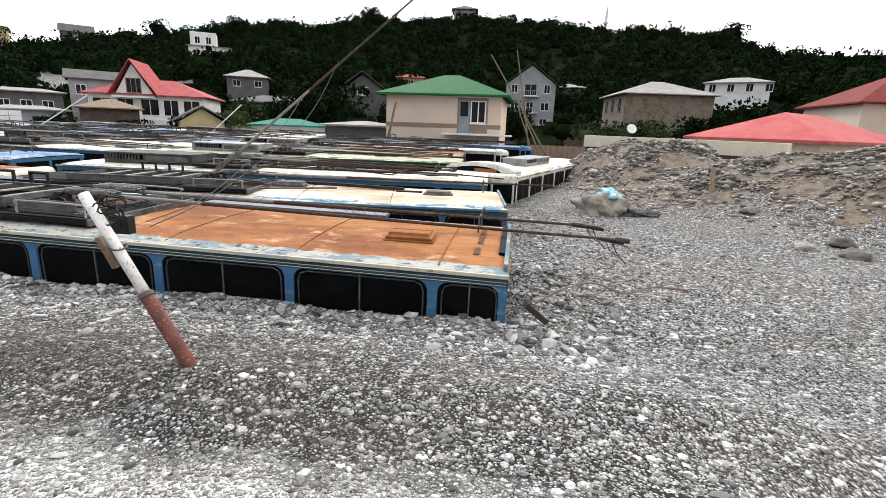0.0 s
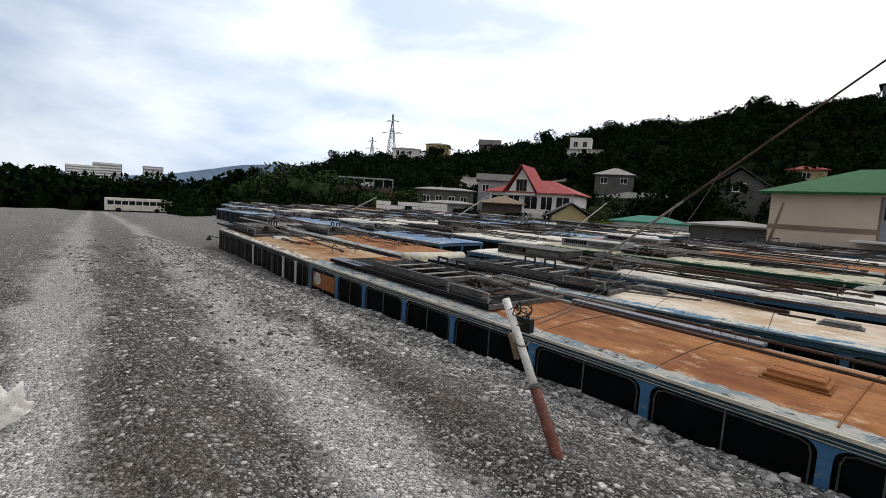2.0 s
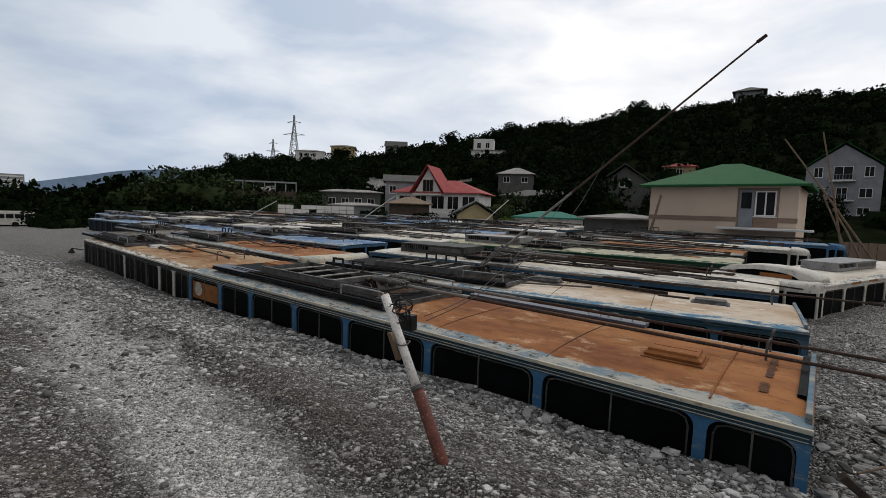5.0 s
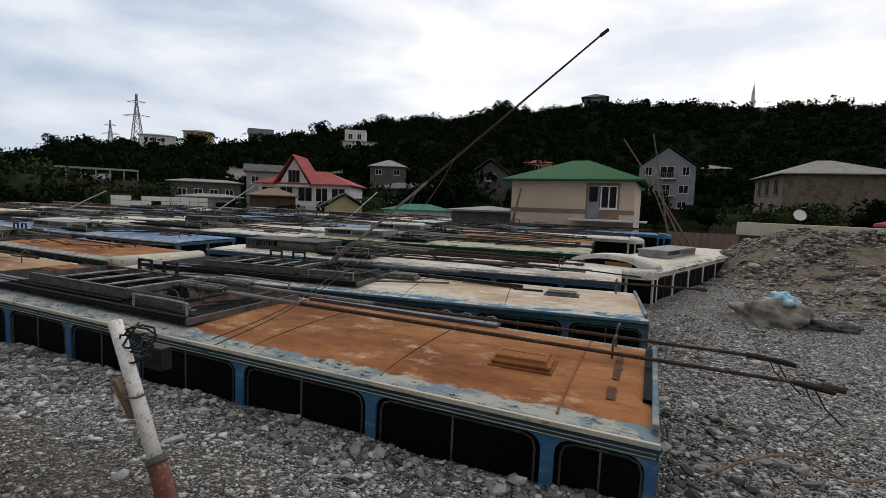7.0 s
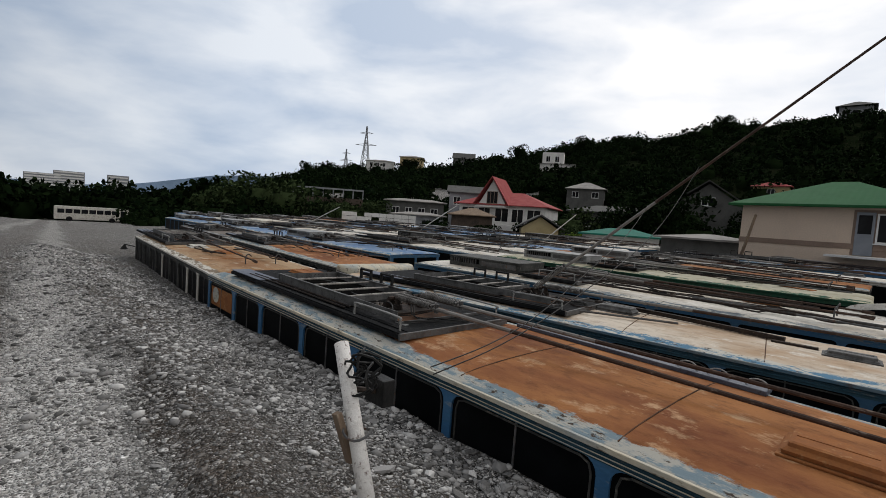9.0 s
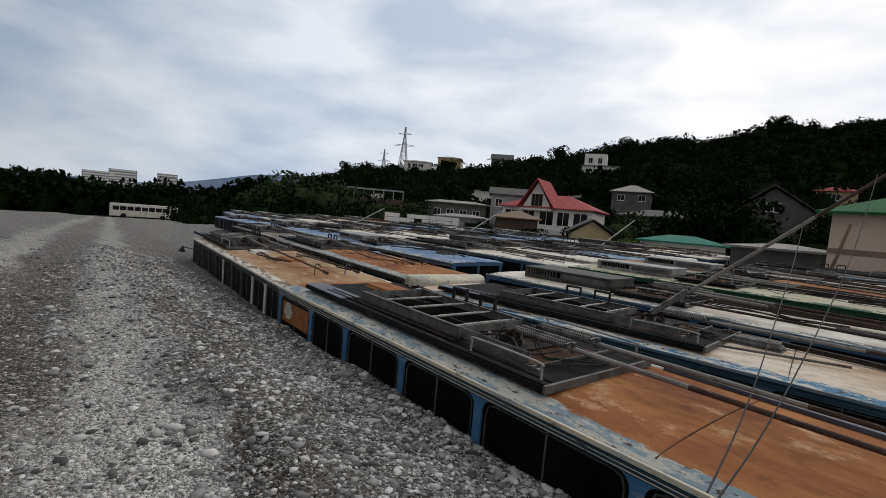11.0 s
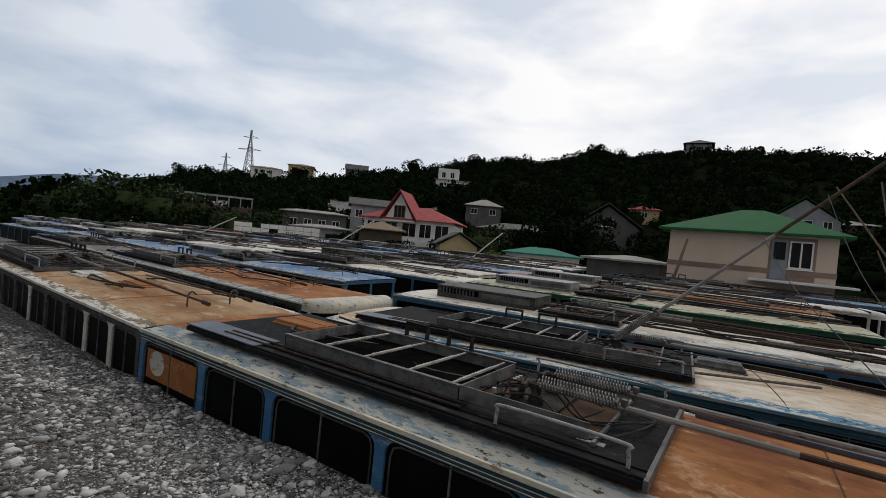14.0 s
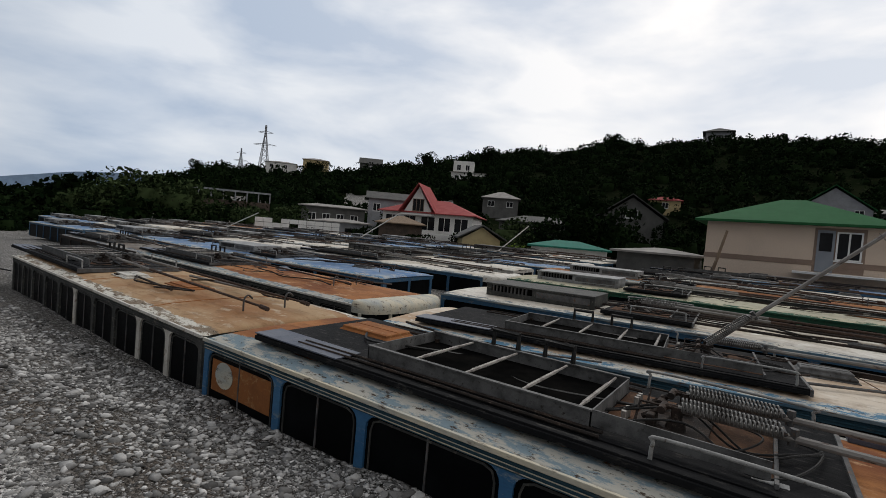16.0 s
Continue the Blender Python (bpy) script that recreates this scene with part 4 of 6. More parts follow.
# the nearest bus
A = bus(pose(-0.1, 0, 0.74, 0, 0.7, 0), 10.9, "r_orange", "blue", [0.0, -0.78, -2.38, -3.98, -5.62, -6.95, -8.36, -9.53, -10.9],
        ROWLAB + "blue sides and rusty orange roof", "cream", band="teal")
for zz in (-0.052, -0.085):
    part("trim_line", tube([(-10.88, -0.012, zz), (-0.02, -0.012, zz)], 0.0045, 5), M["cream"], A, "thin pale trim line")
rndA = random.Random(5)
kit(A, 10.9, -6.05, rndA, True, up=[(1.17, 1.72, 0.13), (1.0, 2.30, 0.18)])
for x in (-0.74, -2.34, -3.92):
    seam(A, x, x < -1)
hatch(A, -1.24, 1.0, 0.62, 0.46, "rustplate", 0.11, 3)
hatch(A, -9.6, 1.5, 0.9, 0.6, "rustplate", 0.12, 0)
strip(A, -0.37, 0.98, 1.95, 0.07, "darkpatch", 61)
strip(A, -0.38, 0.5, 0.78, 0.08, "darkpatch", 62)
part("end_coaming", box(-0.06, -0.01, 0.12, 2.38, 0.0, 0.11, 0.012), M["bluetrim"], A)
# no hollow here: a black box stands in for the recess's shade
part("end_recess", box(-0.13, -0.062, 0.6, 2.2, 0.06, 0.108), M["glass"], A, "black strip painting the shade of the roof-end recess")
clutter(A, random.Random(3), 2, -9.8, -7.0)
part("roof_board", box(-4.9, -1.9, 2.22, 2.45, 0.07, 0.12, 0.01), M["bluepanel"], A, "dark blue-grey board along the roof edge")
for x in (-2.75, -2.45, -2.1):
    part("bow_handle", tube(bend([(x, 2.30, 0.11), (x + 0.02, 2.31, 0.17), (x + 0.10, 2.32, 0.195), (x + 0.18, 2.31, 0.17), (x + 0.20, 2.30, 0.11)], 4), 0.008, 6), M["railgrey"], A, smooth=True)
part("window_board", box(-10.75, -9.66, 0.024, 0.03, -0.55, -0.19, 0.002), M["rustplate"], A, "rusty orange sheet behind the window")
disc = extrude_outline([(0.17 * math.cos(2 * math.pi * k / 20), 0.15 * math.sin(2 * math.pi * k / 20)) for k in range(20)], 0.004)
disc.transform(Matrix.Translation((-10.5, 0.018, -0.34)))
part("pale_patch", disc, M["cream"], A, "round cream patch left on the rusty sheet")
part("mat_scuff", box(-5.55, -5.35, 0.55, 0.62, 0.160, 0.1635), M["boxgrey"], A, "pale scuff on the matting")

# the next bus in the same row
C = bus(pose(-11.2, 0.08, 0.85, 0, 0.5, -2.8), 9.3, "r_tan", "darkpaint", [0.0, -0.95, -1.9, -2.85, -3.8, -4.75, -5.7, -6.65, -7.6, -8.4, -9.3],
        ROWLAB + "grimy dark sides, white edge and tan roof", "whitepaint")
kit(C, 9.3, -6.4, random.Random(9), False)
hatch(C, -3.2, 1.3, 0.9, 0.5, "rustplate", 0.05)
hatch(C, -4.7, 0.9, 0.7, 0.5, "whitepaint", 0.07)
part("wing_mirror", tube([(-9.3, -0.02, -0.35), (-9.85, -0.25, -0.33), (-9.86, -0.26, -0.5)], 0.06, 8, [0.015, 0.02, 0.12]), M["cable"], C, "black wing mirror")
for k, o in enumerate([o for o in C.children if o.name.startswith("pillar")]):
    if k in (1, 2, 5):
        o.data.materials[0] = M["whitepaint"]
seam(C, -1.8)
seam(C, -4.6)

# the second row
B = bus(pose(-0.2, 4.05, 0.75, 0, 0, 6.0), 10.8, "r_cream", "dullblue", [0.0, -1.2, -2.7, -4.2, -5.7, -7.2, -8.7, -9.8, -10.8],
        ROWLAB + "dull blue sides and flaking cream roof", band="teal")
part("loose_board", tube([(-5.2, 2.05, 0.14), (-3.4, 1.75, 0.15), (-2.1, 1.45, 0.15)], 0.05, 4), M["iron"], B, "long dark board lying on the roof")
part("short_board", box(-2.25, -1.7, 1.32, 1.40, 0.10, 0.135, 0.006), M["iron"], B)
kit(B, 10.8, -6.0, random.Random(11), True, up=[B.matrix_basis.inverted() @ Vector((-1.45, 6.2, 5.68)), (0.9, 1.9, 0.3)])
seam(B, -2.3, True, lean=-0.1)
seam(B, -4.1, True, lean=-0.1)
hatch(B, -1.35, 1.2, 0.62, 0.34, "tray", 0.08)
hatch(B, -4.6, 1.55, 0.7, 0.4, "tray", 0.12)
part("end_coaming", box(-0.06, -0.01, 0.12, 2.38, 0.0, 0.11, 0.012), M["bluetrim"], B)
clutter(B, random.Random(4), 3, -10.2, -3.0)
clutter(C, random.Random(6), 3, -9.0, -0.5)
D = bus(pose(-12.4, 3.75, 0.76, 0, 0, -4), 11.2, "r_orange", "darkpaint", [0.0, -1.1, -2.5, -3.9, -5.3, -6.7, -8.1, -9.6, -11.2],
        ROWLAB + "white edge and rusty orange roof", "whitepaint")
kit(D, 11.2, -7.4, random.Random(12))
hatch(D, -2.4, 1.4, 0.9, 0.5, "rustplate", 0.06)
cab(D, 0.0, 1, "cream")
D2 = bus(pose(-24.2, 4.9, 0.7, 0, 0, -3), 9.5, "r_grey", "iron", [0.0, -1.3, -2.6, -3.9, -5.2, -6.5, -8.0, -9.5], ROWLAB + "rust-brown sides", "iron", fine=False)
kit(D2, 9.5, -5.0, random.Random(13))

clutter(D, random.Random(7), 4)
clutter(D2, random.Random(8), 5, -9.0, -0.4)
# the third row: long white roof, and the white bus that stands across
E3 = bus(pose(-0.75, 6.78, 0.9, 0, 0, 3.0), 11.2, "r_white", "dullblue", [0.0, -1.2, -2.7, -4.2, -5.7, -7.2, -8.7, -11.2], ROWLAB + "blue sides and long whitish roof", fine=False)
kit(E3, 10.9, -7.0, random.Random(21), boxes=True)
W = bus(pose(3.27, 18.99, 0.88, 0, 0, 71.0), 10.2, "r_white", "whitepaint", [0.0, -1.5, -3.0, -4.5, -6.0, -7.5, -8.9, -10.2],
        ROWLAB + "white body streaked with rust, standing across the rows", "whitepaint")
louvre_box(W, -7.0, -4.0, 0.8, 1.7, 0.11, 0.25)
cab(W, -10.2, -1, "whitepaint")
hood = extrude_outline([(0.15, 0.0), (2.35, 0.0)] + [(1.25 + 1.1 * math.cos(math.pi * k / 14), 0.30 * math.sin(math.pi * k / 14) ** 0.8) for k in range(1, 14)], 0.9, "x")
hood.transform(Matrix.Translation((-10.3, 0, 0.06)))
hd = part("roof_hood", hood, M["whitepaint"], W, "rounded white hood over the cab", True)
# thin black plate on the hood; its colour stands in for shade
niche = extrude_outline([(0.45, 0.0), (2.05, 0.0)] + [(1.25 + 0.8 * math.cos(math.pi * k / 12), 0.21 * math.sin(math.pi * k / 12) ** 0.8) for k in range(1, 12)], 0.02, "x")
niche.transform(Matrix.Translation((-10.322, 0, 0.05)))
part("niche", niche, M["glass"], hd, "dark arched plate painting the shade of a niche")
part("rusty_sheet", box(-10.35, -10.33, 0.6, 1.3, 0.06, 0.2), M["rustplate"], hd)
for xx in (-0.4, -2.6, -4.3, -7.1, -8.3):
    part("rust_streak", box(xx - 0.35, xx + 0.3, -0.036, -0.031, -0.02, 0.028), M["rustplate"], W)
G = bus(pose(-1.95, 11.5, 1.02, 0, 0, 4.0), 10.6, "r_yellow", "greenpaint", [0.0, -1.5, -3.0, -4.5, -6.0, -7.5, -9.0, -10.6], ROWLAB + "green sides and pale yellow roof", "greenpaint", fine=False)
kit(G, 10.6, -6.5, random.Random(23), boxes=True)

clutter(E3, random.Random(9), 5)
re3 = random.Random(91)
for q in range(5):
    yy = re3.uniform(0.3, 2.2)
    part("loose_pole", tube([(-re3.uniform(6, 9), yy, 0.16), (-re3.uniform(0.4, 2.5), yy + re3.uniform(-0.5, 0.5), 0.2)], 0.026, 6), M["iron"], E3)
part("lid_plate", box(-3.0, -2.3, 1.9, 2.25, 0.1, 0.125, 0.01), M["rustplate"], E3, "rusty loose lid")
clutter(G, random.Random(10), 5)
# the rest of the yard
rb = random.Random(31)
KINDS = [("r_white", "dullblue", "bluetrim", "blue sides and whitish roof"), ("r_blue", "blue", "bluetrim", "blue sides and faded roof"), ("r_white", "darkpaint", "whitepaint", "dark sides and dusty white roof"),
         ("r_cream", "dullblue", "bluetrim", "blue sides and cream roof"), ("r_white", "whitepaint", "whitepaint", "white sides and roof"), ("r_orange", "darkpaint", "whitepaint", "grimy sides and rusty roof"), ("r_cream", "darkpaint", "cream", "cream edge and stained roof"), ("r_blue", "dullblue", "whitepaint", "white edge and blue roof")]
proto = {}
for i, (roof, side, trim, lab) in enumerate(KINDS):
    for v, boxes in enumerate((True, False)):
        proto[(i, v)] = None
GRID = []
for r, y in enumerate((15.0, 18.6, 22.3)):
    GRID.append((-2.3 + r * 1.2, y, 3.0 - r))
for r in range(7):
    y = 7.7 + 3.75 * r
    for c in range(4):
        x = -14.2 - 11.9 * c
        if x < -40 and r < 1:
            continue
        GRID.append((x + rb.uniform(-0.7, 0.7), y + rb.uniform(-0.3, 0.3), rb.uniform(-3, 4)))
for x, y, turn in GRID:
    i, v = rb.choices(range(len(KINDS)), (3, 4, 2, 2, 3, 1, 1, 4))[0], rb.randrange(2)
    mt = pose(x, y, 0.75 + (0.034 if x > -12 else 0.018) * max(0, y - 6) + sunk(x) + rb.uniform(-0.05, 0.12), rb.uniform(-1, 1), rb.uniform(-0.6, 0.6), turn)
    if proto[(i, v)] is None:
        roof, side, trim, lab = KINDS[i]
        o = bus(mt, 10.8, roof, side, [0.0, -1.5, -3.0, -4.5, -6.0, -7.5, -9.0, -10.8], ROWLAB + lab, trim, fine=False)
        kit(o, 10.8, -6.4, random.Random(100 + i * 2 + v), boxes=v == 0)
        hatch(o, -2.0, 1.25, 0.7, 0.5, "tray", 0.1)
        if v == 1:
            cab(o, 0.0, 1, "whitepaint" if i % 2 == 0 else side)
        for q in range(4):
            xx, yy, ll = -rb.uniform(0.0, 6.5), rb.uniform(0.2, 2.3), rb.choice((1.5, 2.5, 3.5, 6.0))
            part("loose_pole", tube([(xx - ll, yy, rb.uniform(0.13, 0.3)), (xx, min(2.7, max(-0.2, yy + ll * rb.uniform(-0.22, 0.22))), rb.uniform(0.13, 0.4))], rb.uniform(0.015, 0.032), 6), M["iron"], o)
        clutter(o, random.Random(200 + i * 2 + v), 3)
        proto[(i, v)] = o
    else:
        copy_thing(proto[(i, v)], mt)

WB = bus(pose(-38.0, 12.3, 1.1, 0, 0, -3), 10.8, "r_white", "whitepaint", [0.0, -1.5, -3.0, -4.5, -6.0, -7.5, -9.0, -10.8], ROWLAB + "white body at the edge of the yard", "whitepaint", fine=False)
kit(WB, 10.8, -5.0, random.Random(44))

for q, (f, sag) in enumerate(((0.36, 0.35), (0.5, 0.5))):
    a0 = Vector((-3.3 + 0.03 * q, -0.98, 1.3))
    a1 = Vector((-6.3, 4.45, 1.2)).lerp(Vector((-1.45, 6.2, 5.68)), f)
    pts = [a0.lerp(a1, t) - Vector((0, 0, sag * math.sin(math.pi * t) + 0.05 * math.sin(9 * t + q))) for t in [k / 10 for k in range(11)]]
    tagged(part("hanging_cable", tube(bend(pts, 3), 0.005, 5), M["cable"], None, "slack black cable hung from the raised pole"), category="cable")
for tip in ((1.27, 1.72, 0.83), (1.10, 2.30, 0.88)):
    t0 = Vector(tip)
    hb = tube([t0 - Vector((0.22, 0, -0.02)), t0, t0 + Vector((0.1, 0, -0.02))], 0.03, 7, [0.022, 0.032, 0.024])
    add_tube(hb, [t0 - Vector((0.05, 0, 0.02)), t0 + Vector((0.02, -0.05, -0.16)), t0 + Vector((0.14, -0.1, -0.28))], 0.008, 5)
    add_tube(hb, [t0 - Vector((0.12, 0, 0.02)), t0 + Vector((-0.06, 0.06, -0.14)), t0 + Vector((0.05, 0.12, -0.22))], 0.006, 5)
    tagged(part("collector_head", hb, M["iron"], None, "dark collector head at a trolley pole end"), category="collector head")

# ---------------------------------------------------------------- houses
EYE_XY = (-0.2, -3.7)


def at_az(az, d):
    a = radians(az)
    return EYE_XY[0] + d * math.sin(a), EYE_XY[1] + d * math.cos(a)


def hip_roof(w, d, h, over, thick=0.12, gable=False, ridge=None):
    """Roof over a w by d plan centred on the origin, ridge along x; its eaves at z 0."""
    x, y = w / 2 + over, d / 2 + over
    rx = x if gable else max(0.2, x - y * 0.95)
    if ridge is not None:
        rx = ridge
    bm = bmesh.new()
    top = [bm.verts.new(p) for p in ((-x, -y, 0), (x, -y, 0), (x, y, 0), (-x, y, 0), (-rx, 0, h), (rx, 0, h))]
    low = [bm.verts.new((v.co.x, v.co.y, v.co.z - thick)) for v in top]
    tri = [(0, 1, 5, 4), (2, 3, 4, 5), (1, 2, 5), (3, 0, 4)]
    if gable:
        tri = tri[:2]
    for f in tri:
        bm.faces.new([top[i] for i in f])
        bm.faces.new([low[i] for i in reversed(f)])
    rim = [(0, 1), (1, 2), (2, 3), (3, 0)] if not gable else [(0, 1), (1, 5), (5, 2), (2, 3), (3, 4), (4, 0)]
    for a, b in rim:
        bm.faces.new((top[a], low[a], low[b], top[b]))
    return bm


def window(root, x, z, w, h, y, frame="pvc", bars=1, turn=None):
    """A window set in the wall that faces minus y; its outer face lies at y."""
    t = 0.07
    bm = bmesh.new()
    ring = []
    for yy in (y - 0.03, y + 0.05):
        for k in (0.0, t):
            ring.append([bm.verts.new(p) for p in ((x - w / 2 + k, yy, z + k), (x + w / 2 - k, yy, z + k), (x + w / 2 - k, yy, z + h - k), (x - w / 2 + k, yy, z + h - k))])
    for a, b in ((0, 1), (1, 3), (3, 2), (2, 0)):
        for k in range(4):
            bm.faces.new((ring[a][k], ring[a][(k + 1) % 4], ring[b][(k + 1) % 4], ring[b][k]))
    if turn is not None:
        bm.transform(turn)
    o = part("window", bm, M[frame], root)
    for k in range(bars):
        xm = x - w / 2 + w * (k + 1) / (bars + 1)
        bb = box(xm - t / 2, xm + t / 2, y - 0.028, y + 0.05, z + t, z + h - t)
        if turn is not None:
            bb.transform(turn)
        part("mullion", bb, M[frame], o)
    p = box(x - w / 2 + 0.02, x + w / 2 - 0.02, y + 0.0, y + 0.03, z + 0.02, z + h - 0.02)
    if turn is not None:
        p.transform(turn)
    part("pane", p, M["pane"], o)
    s = box(x - w / 2 - 0.06, x + w / 2 + 0.06, y - 0.10, y + 0.02, z - 0.06, z - 0.005)
    if turn is not None:
        s.transform(turn)
    part("sill", s, M[frame], o)
    return o


def house(m, w, d, h, wall, roof, roof_h, label, windows=(), side_windows=(), over=0.5, gable=False, deep=3.0, frame="pvc", name="house", turn_roof=False):
    """w across the front (minus y), d deep; windows: (x, z, w, h); the walls go down below the ground by deep."""
    root = thing(name, m, label, name.replace("_", " "))
    bm = box(-w / 2, w / 2, -d / 2, d / 2, -deep, h)
    if gable:
        top = [bm.verts.new(p) for p in (((-w / 2, -d / 2, h), (-w / 2, d / 2, h), (-w / 2, 0, h + roof_h * 0.9)) if not turn_roof else ((-w / 2, -d / 2, h), (w / 2, -d / 2, h), (0, -d / 2, h + roof_h * 0.9)))]
        tp2 = [bm.verts.new(p) for p in (((w / 2, -d / 2, h), (w / 2, d / 2, h), (w / 2, 0, h + roof_h * 0.9)) if not turn_roof else ((-w / 2, d / 2, h), (w / 2, d / 2, h), (0, d / 2, h + roof_h * 0.9)))]
        bm.faces.new(top)
        bm.faces.new(tp2)
        for k in range(3):
            bm.faces.new((top[k], top[(k + 1) % 3], tp2[(k + 1) % 3], tp2[k]))
    part("wall", bm, M[wall], root)
    r = hip_roof(d, w, roof_h, over, 0.12, gable) if turn_roof else hip_roof(w, d, roof_h, over, 0.12, gable)
    r.transform(pose(0, 0, h + 0.1, 0, 0, 90 if turn_roof else 0))
    part("roof", r, M[roof], root)
    for x, z, ww, hh in windows:
        window(root, x, z, ww, hh, -d / 2 - 0.01, frame)
    for s, y, z, ww, hh in side_windows:
        window(root, y, z, ww, hh, -w / 2 - 0.01, frame, 1, Matrix.Rotation(radians(-90 if s < 0 else 90), 4, "Z"))
    return root


# the green-roofed house behind the yard
gh = house(pose(-4.83, 29.3, 0.2, 0, 0, -1.5), 7.3, 6.6, 3.95, "wallpink", "roofgreen", 1.45, "small beige rendered house with a green sheet-metal hip roof", [(2.25, 2.35, 0.95, 1.35)], over=0.55)
part("painted_band", box(-3.68, 3.68, -3.33, -3.28, 2.02, 2.28), M["band"], gh, "brown painted band")
dr = part("door", box(1.05, 1.72, -3.36, -3.26, 1.75, 3.75, 0.01), M["doorgrey"], gh, "grey part-glazed door")
part("door_glass", box(1.14, 1.62, -3.375, -3.355, 2.75, 3.62), M["pane"], dr)
part("door_surround", box(0.94, 2.85, -3.304, -3.29, 1.75, 3.86), M["band"], gh)
part("porch_roof", box(0.2, 4.4, -4.6, -3.35, 1.62, 1.72, 0.01), M["wallwhite"], gh, "flat porch slab")
shed = house(pose(-11.6, 31.0, 0.2, 0, 0, 0), 4.5, 4.0, 1.9, "walldark", "roofgrey", 0.3, "low lean-to shed with a pale grey sheet roof", over=0.4, name="shed")

# the red-roofed house
rh = house(pose(*at_az(-38.9, 73), 1.9, 0, 0, 22), 12.6, 9.0, 2.8, "wallwhite", "roofred", 2.0, "white house with a red tiled roof and a gabled front",
           [(-4.9, 0.5, 1.9, 1.9), (-2.4, 0.5, 1.8, 1.9), (0.2, 0.5, 2.0, 1.9), (2.5, 0.5, 1.7, 1.9), (4.8, 0.5, 1.9, 1.9)], over=0.6, frame="wallwhite")
gb = hip_roof(5.6, 4.4, 3.9, 0.4, 0.14, True)
gb.transform(pose(-1.2, -2.4, 2.9, 0, 0, 90))
part("gable_roof", gb, M["roofred"], rh)
part("gable_wall", extrude_outline([(-3.3, 2.7), (0.9, 2.7), (-1.2, 6.3)], 4.0), M["wallwhite"], rh).location = (0, -4.9, 0)
window(rh, -1.2, 3.0, 1.6, 1.7, -4.92, "band", 2)
part("balcony", box(-3.4, 1.0, -5.6, -4.9, 2.45, 2.65, 0.02), M["wallwhite"], rh)
part("veranda", box(-6.2, 6.2, -5.9, -4.5, -2.5, 0.1, 0.02), M["wallwhite"], rh)

# other houses, by their bearing
kh = house(pose(*at_az(1.1, 95), 5.2, 0, 0, -2), 8.8, 8, 5.2, "wallgrey", "roofgreen", 3.6, "three-storey grey block house with a balcony",
      [(-2.9, 3.7, 1.1, 1.5), (0, 3.3, 2.2, 2.0), (2.9, 3.7, 1.1, 1.5), (-2.7, 0.7, 1.5, 1.4), (0, 0.4, 1.3, 1.8), (2.7, 0.7, 1.5, 1.4), (2.6, -1.8, 1.4, 1.1), (-2.6, -1.8, 1.4, 1.1)], over=0.4, gable=True, turn_roof=True)
for zz in (0.3, 3.2):
    bl = part("balcony", box(-1.5, 1.5, -5.0, -4.0, zz - 0.15, zz, 0.02), M["wallwhite"], kh)
    for k in range(9):
        part("baluster", box(-1.45 + k * 0.355, -1.4 + k * 0.355, -4.98, -4.93, zz, zz + 0.85), M["doorgrey"], bl)
    part("balcony_rail", box(-1.5, 1.5, -5.0, -4.92, zz + 0.85, zz + 0.92), M["doorgrey"], bl)
st = house(pose(*at_az(14.4, 76), 2.9, 0, 0, 6), 11.5, 10.5, 4.6, "wallstone", "roofgrey", 2.0, "unfinished stone house with a grey sheet roof", [], [(-1, -3.2, 2.3, 1.3, 1.9), (-1, -0.2, 2.3, 1.3, 1.9), (-1, 3.0, 2.3, 1.3, 1.9), (-1, 2.0, -0.4, 1.3, 1.6)], over=0.6, frame="wallstone")
house(pose(14.3, 23.2, -0.35, 0, 0, 41.3), 9.4, 5.4, 2.5, "wallpink", "roofpink", 1.3, "low house with a bright red sheet hip roof", over=0.5)
lw = thing("long_wall", pose(7.3, 20.7, 0.75, 0, 0, -46.5), "long low wall with a pale beige rendered top band", "wall")
part("wall", box(-5.0, 5.0, -0.12, 0.12, -1.2, 0.72), M["wallbrown"], lw, "dark brown lower wall")
part("top_band", box(-5.1, 5.1, -0.22, 0.22, 0.72, 1.35, 0.02), M["wallyellow2"], lw, "pale beige top band")
bh = house(pose(29.3, 36.0, 1.5, 0, 0, -4), 13.0, 8.0, 3.3, "wallpink", "roofbrown", 2.3, "house with a brown-red tiled roof", [(-2, 1.2, 1.3, 1.4)], over=0.5)
part("chimney", box(-1.6, -0.7, -0.5, 0.4, 5.0, 6.4, 0.03), M["wallbrown"], bh)
house(pose(*at_az(21.8, 110), 9.8, 0, 0, -24), 10.5, 8, 2.4, "wallwhite", "roofgrey", 1.2, "long white house on the slope", [(-4, 0.8, 1.2, 1.4), (-1, 0.8, 1.2, 1.4), (2, 0.8, 1.2, 1.4), (5, 0.8, 1.2, 1.4)])
house(pose(*at_az(5.2, 115), 8.5, 0, 0, 0), 7, 7, 3.2, "walldark", "roofgrey", 1.0, "grey house among trees", [(0, 0.8, 1.2, 1.3)])
house(pose(*at_az(-43.8, 86), 4.0, 0, 0, 44), 6.6, 6, 2.9, "wallgrey", "roofdark", 1.3, "grey house with a dark sheet roof", [(-2, 0.9, 1.2, 1.3), (1.5, 0.9, 1.2, 1.3)], gable=True)
house(pose(*at_az(-35.6, 48), 0.1, 0, 0, 40), 3.4, 4.0, 1.9, "wallyellow", "roofdark", 1.2, "small yellow gabled hut", [(0, 0.6, 0.7, 0.8)], gable=True, turn_roof=True, name="hut")
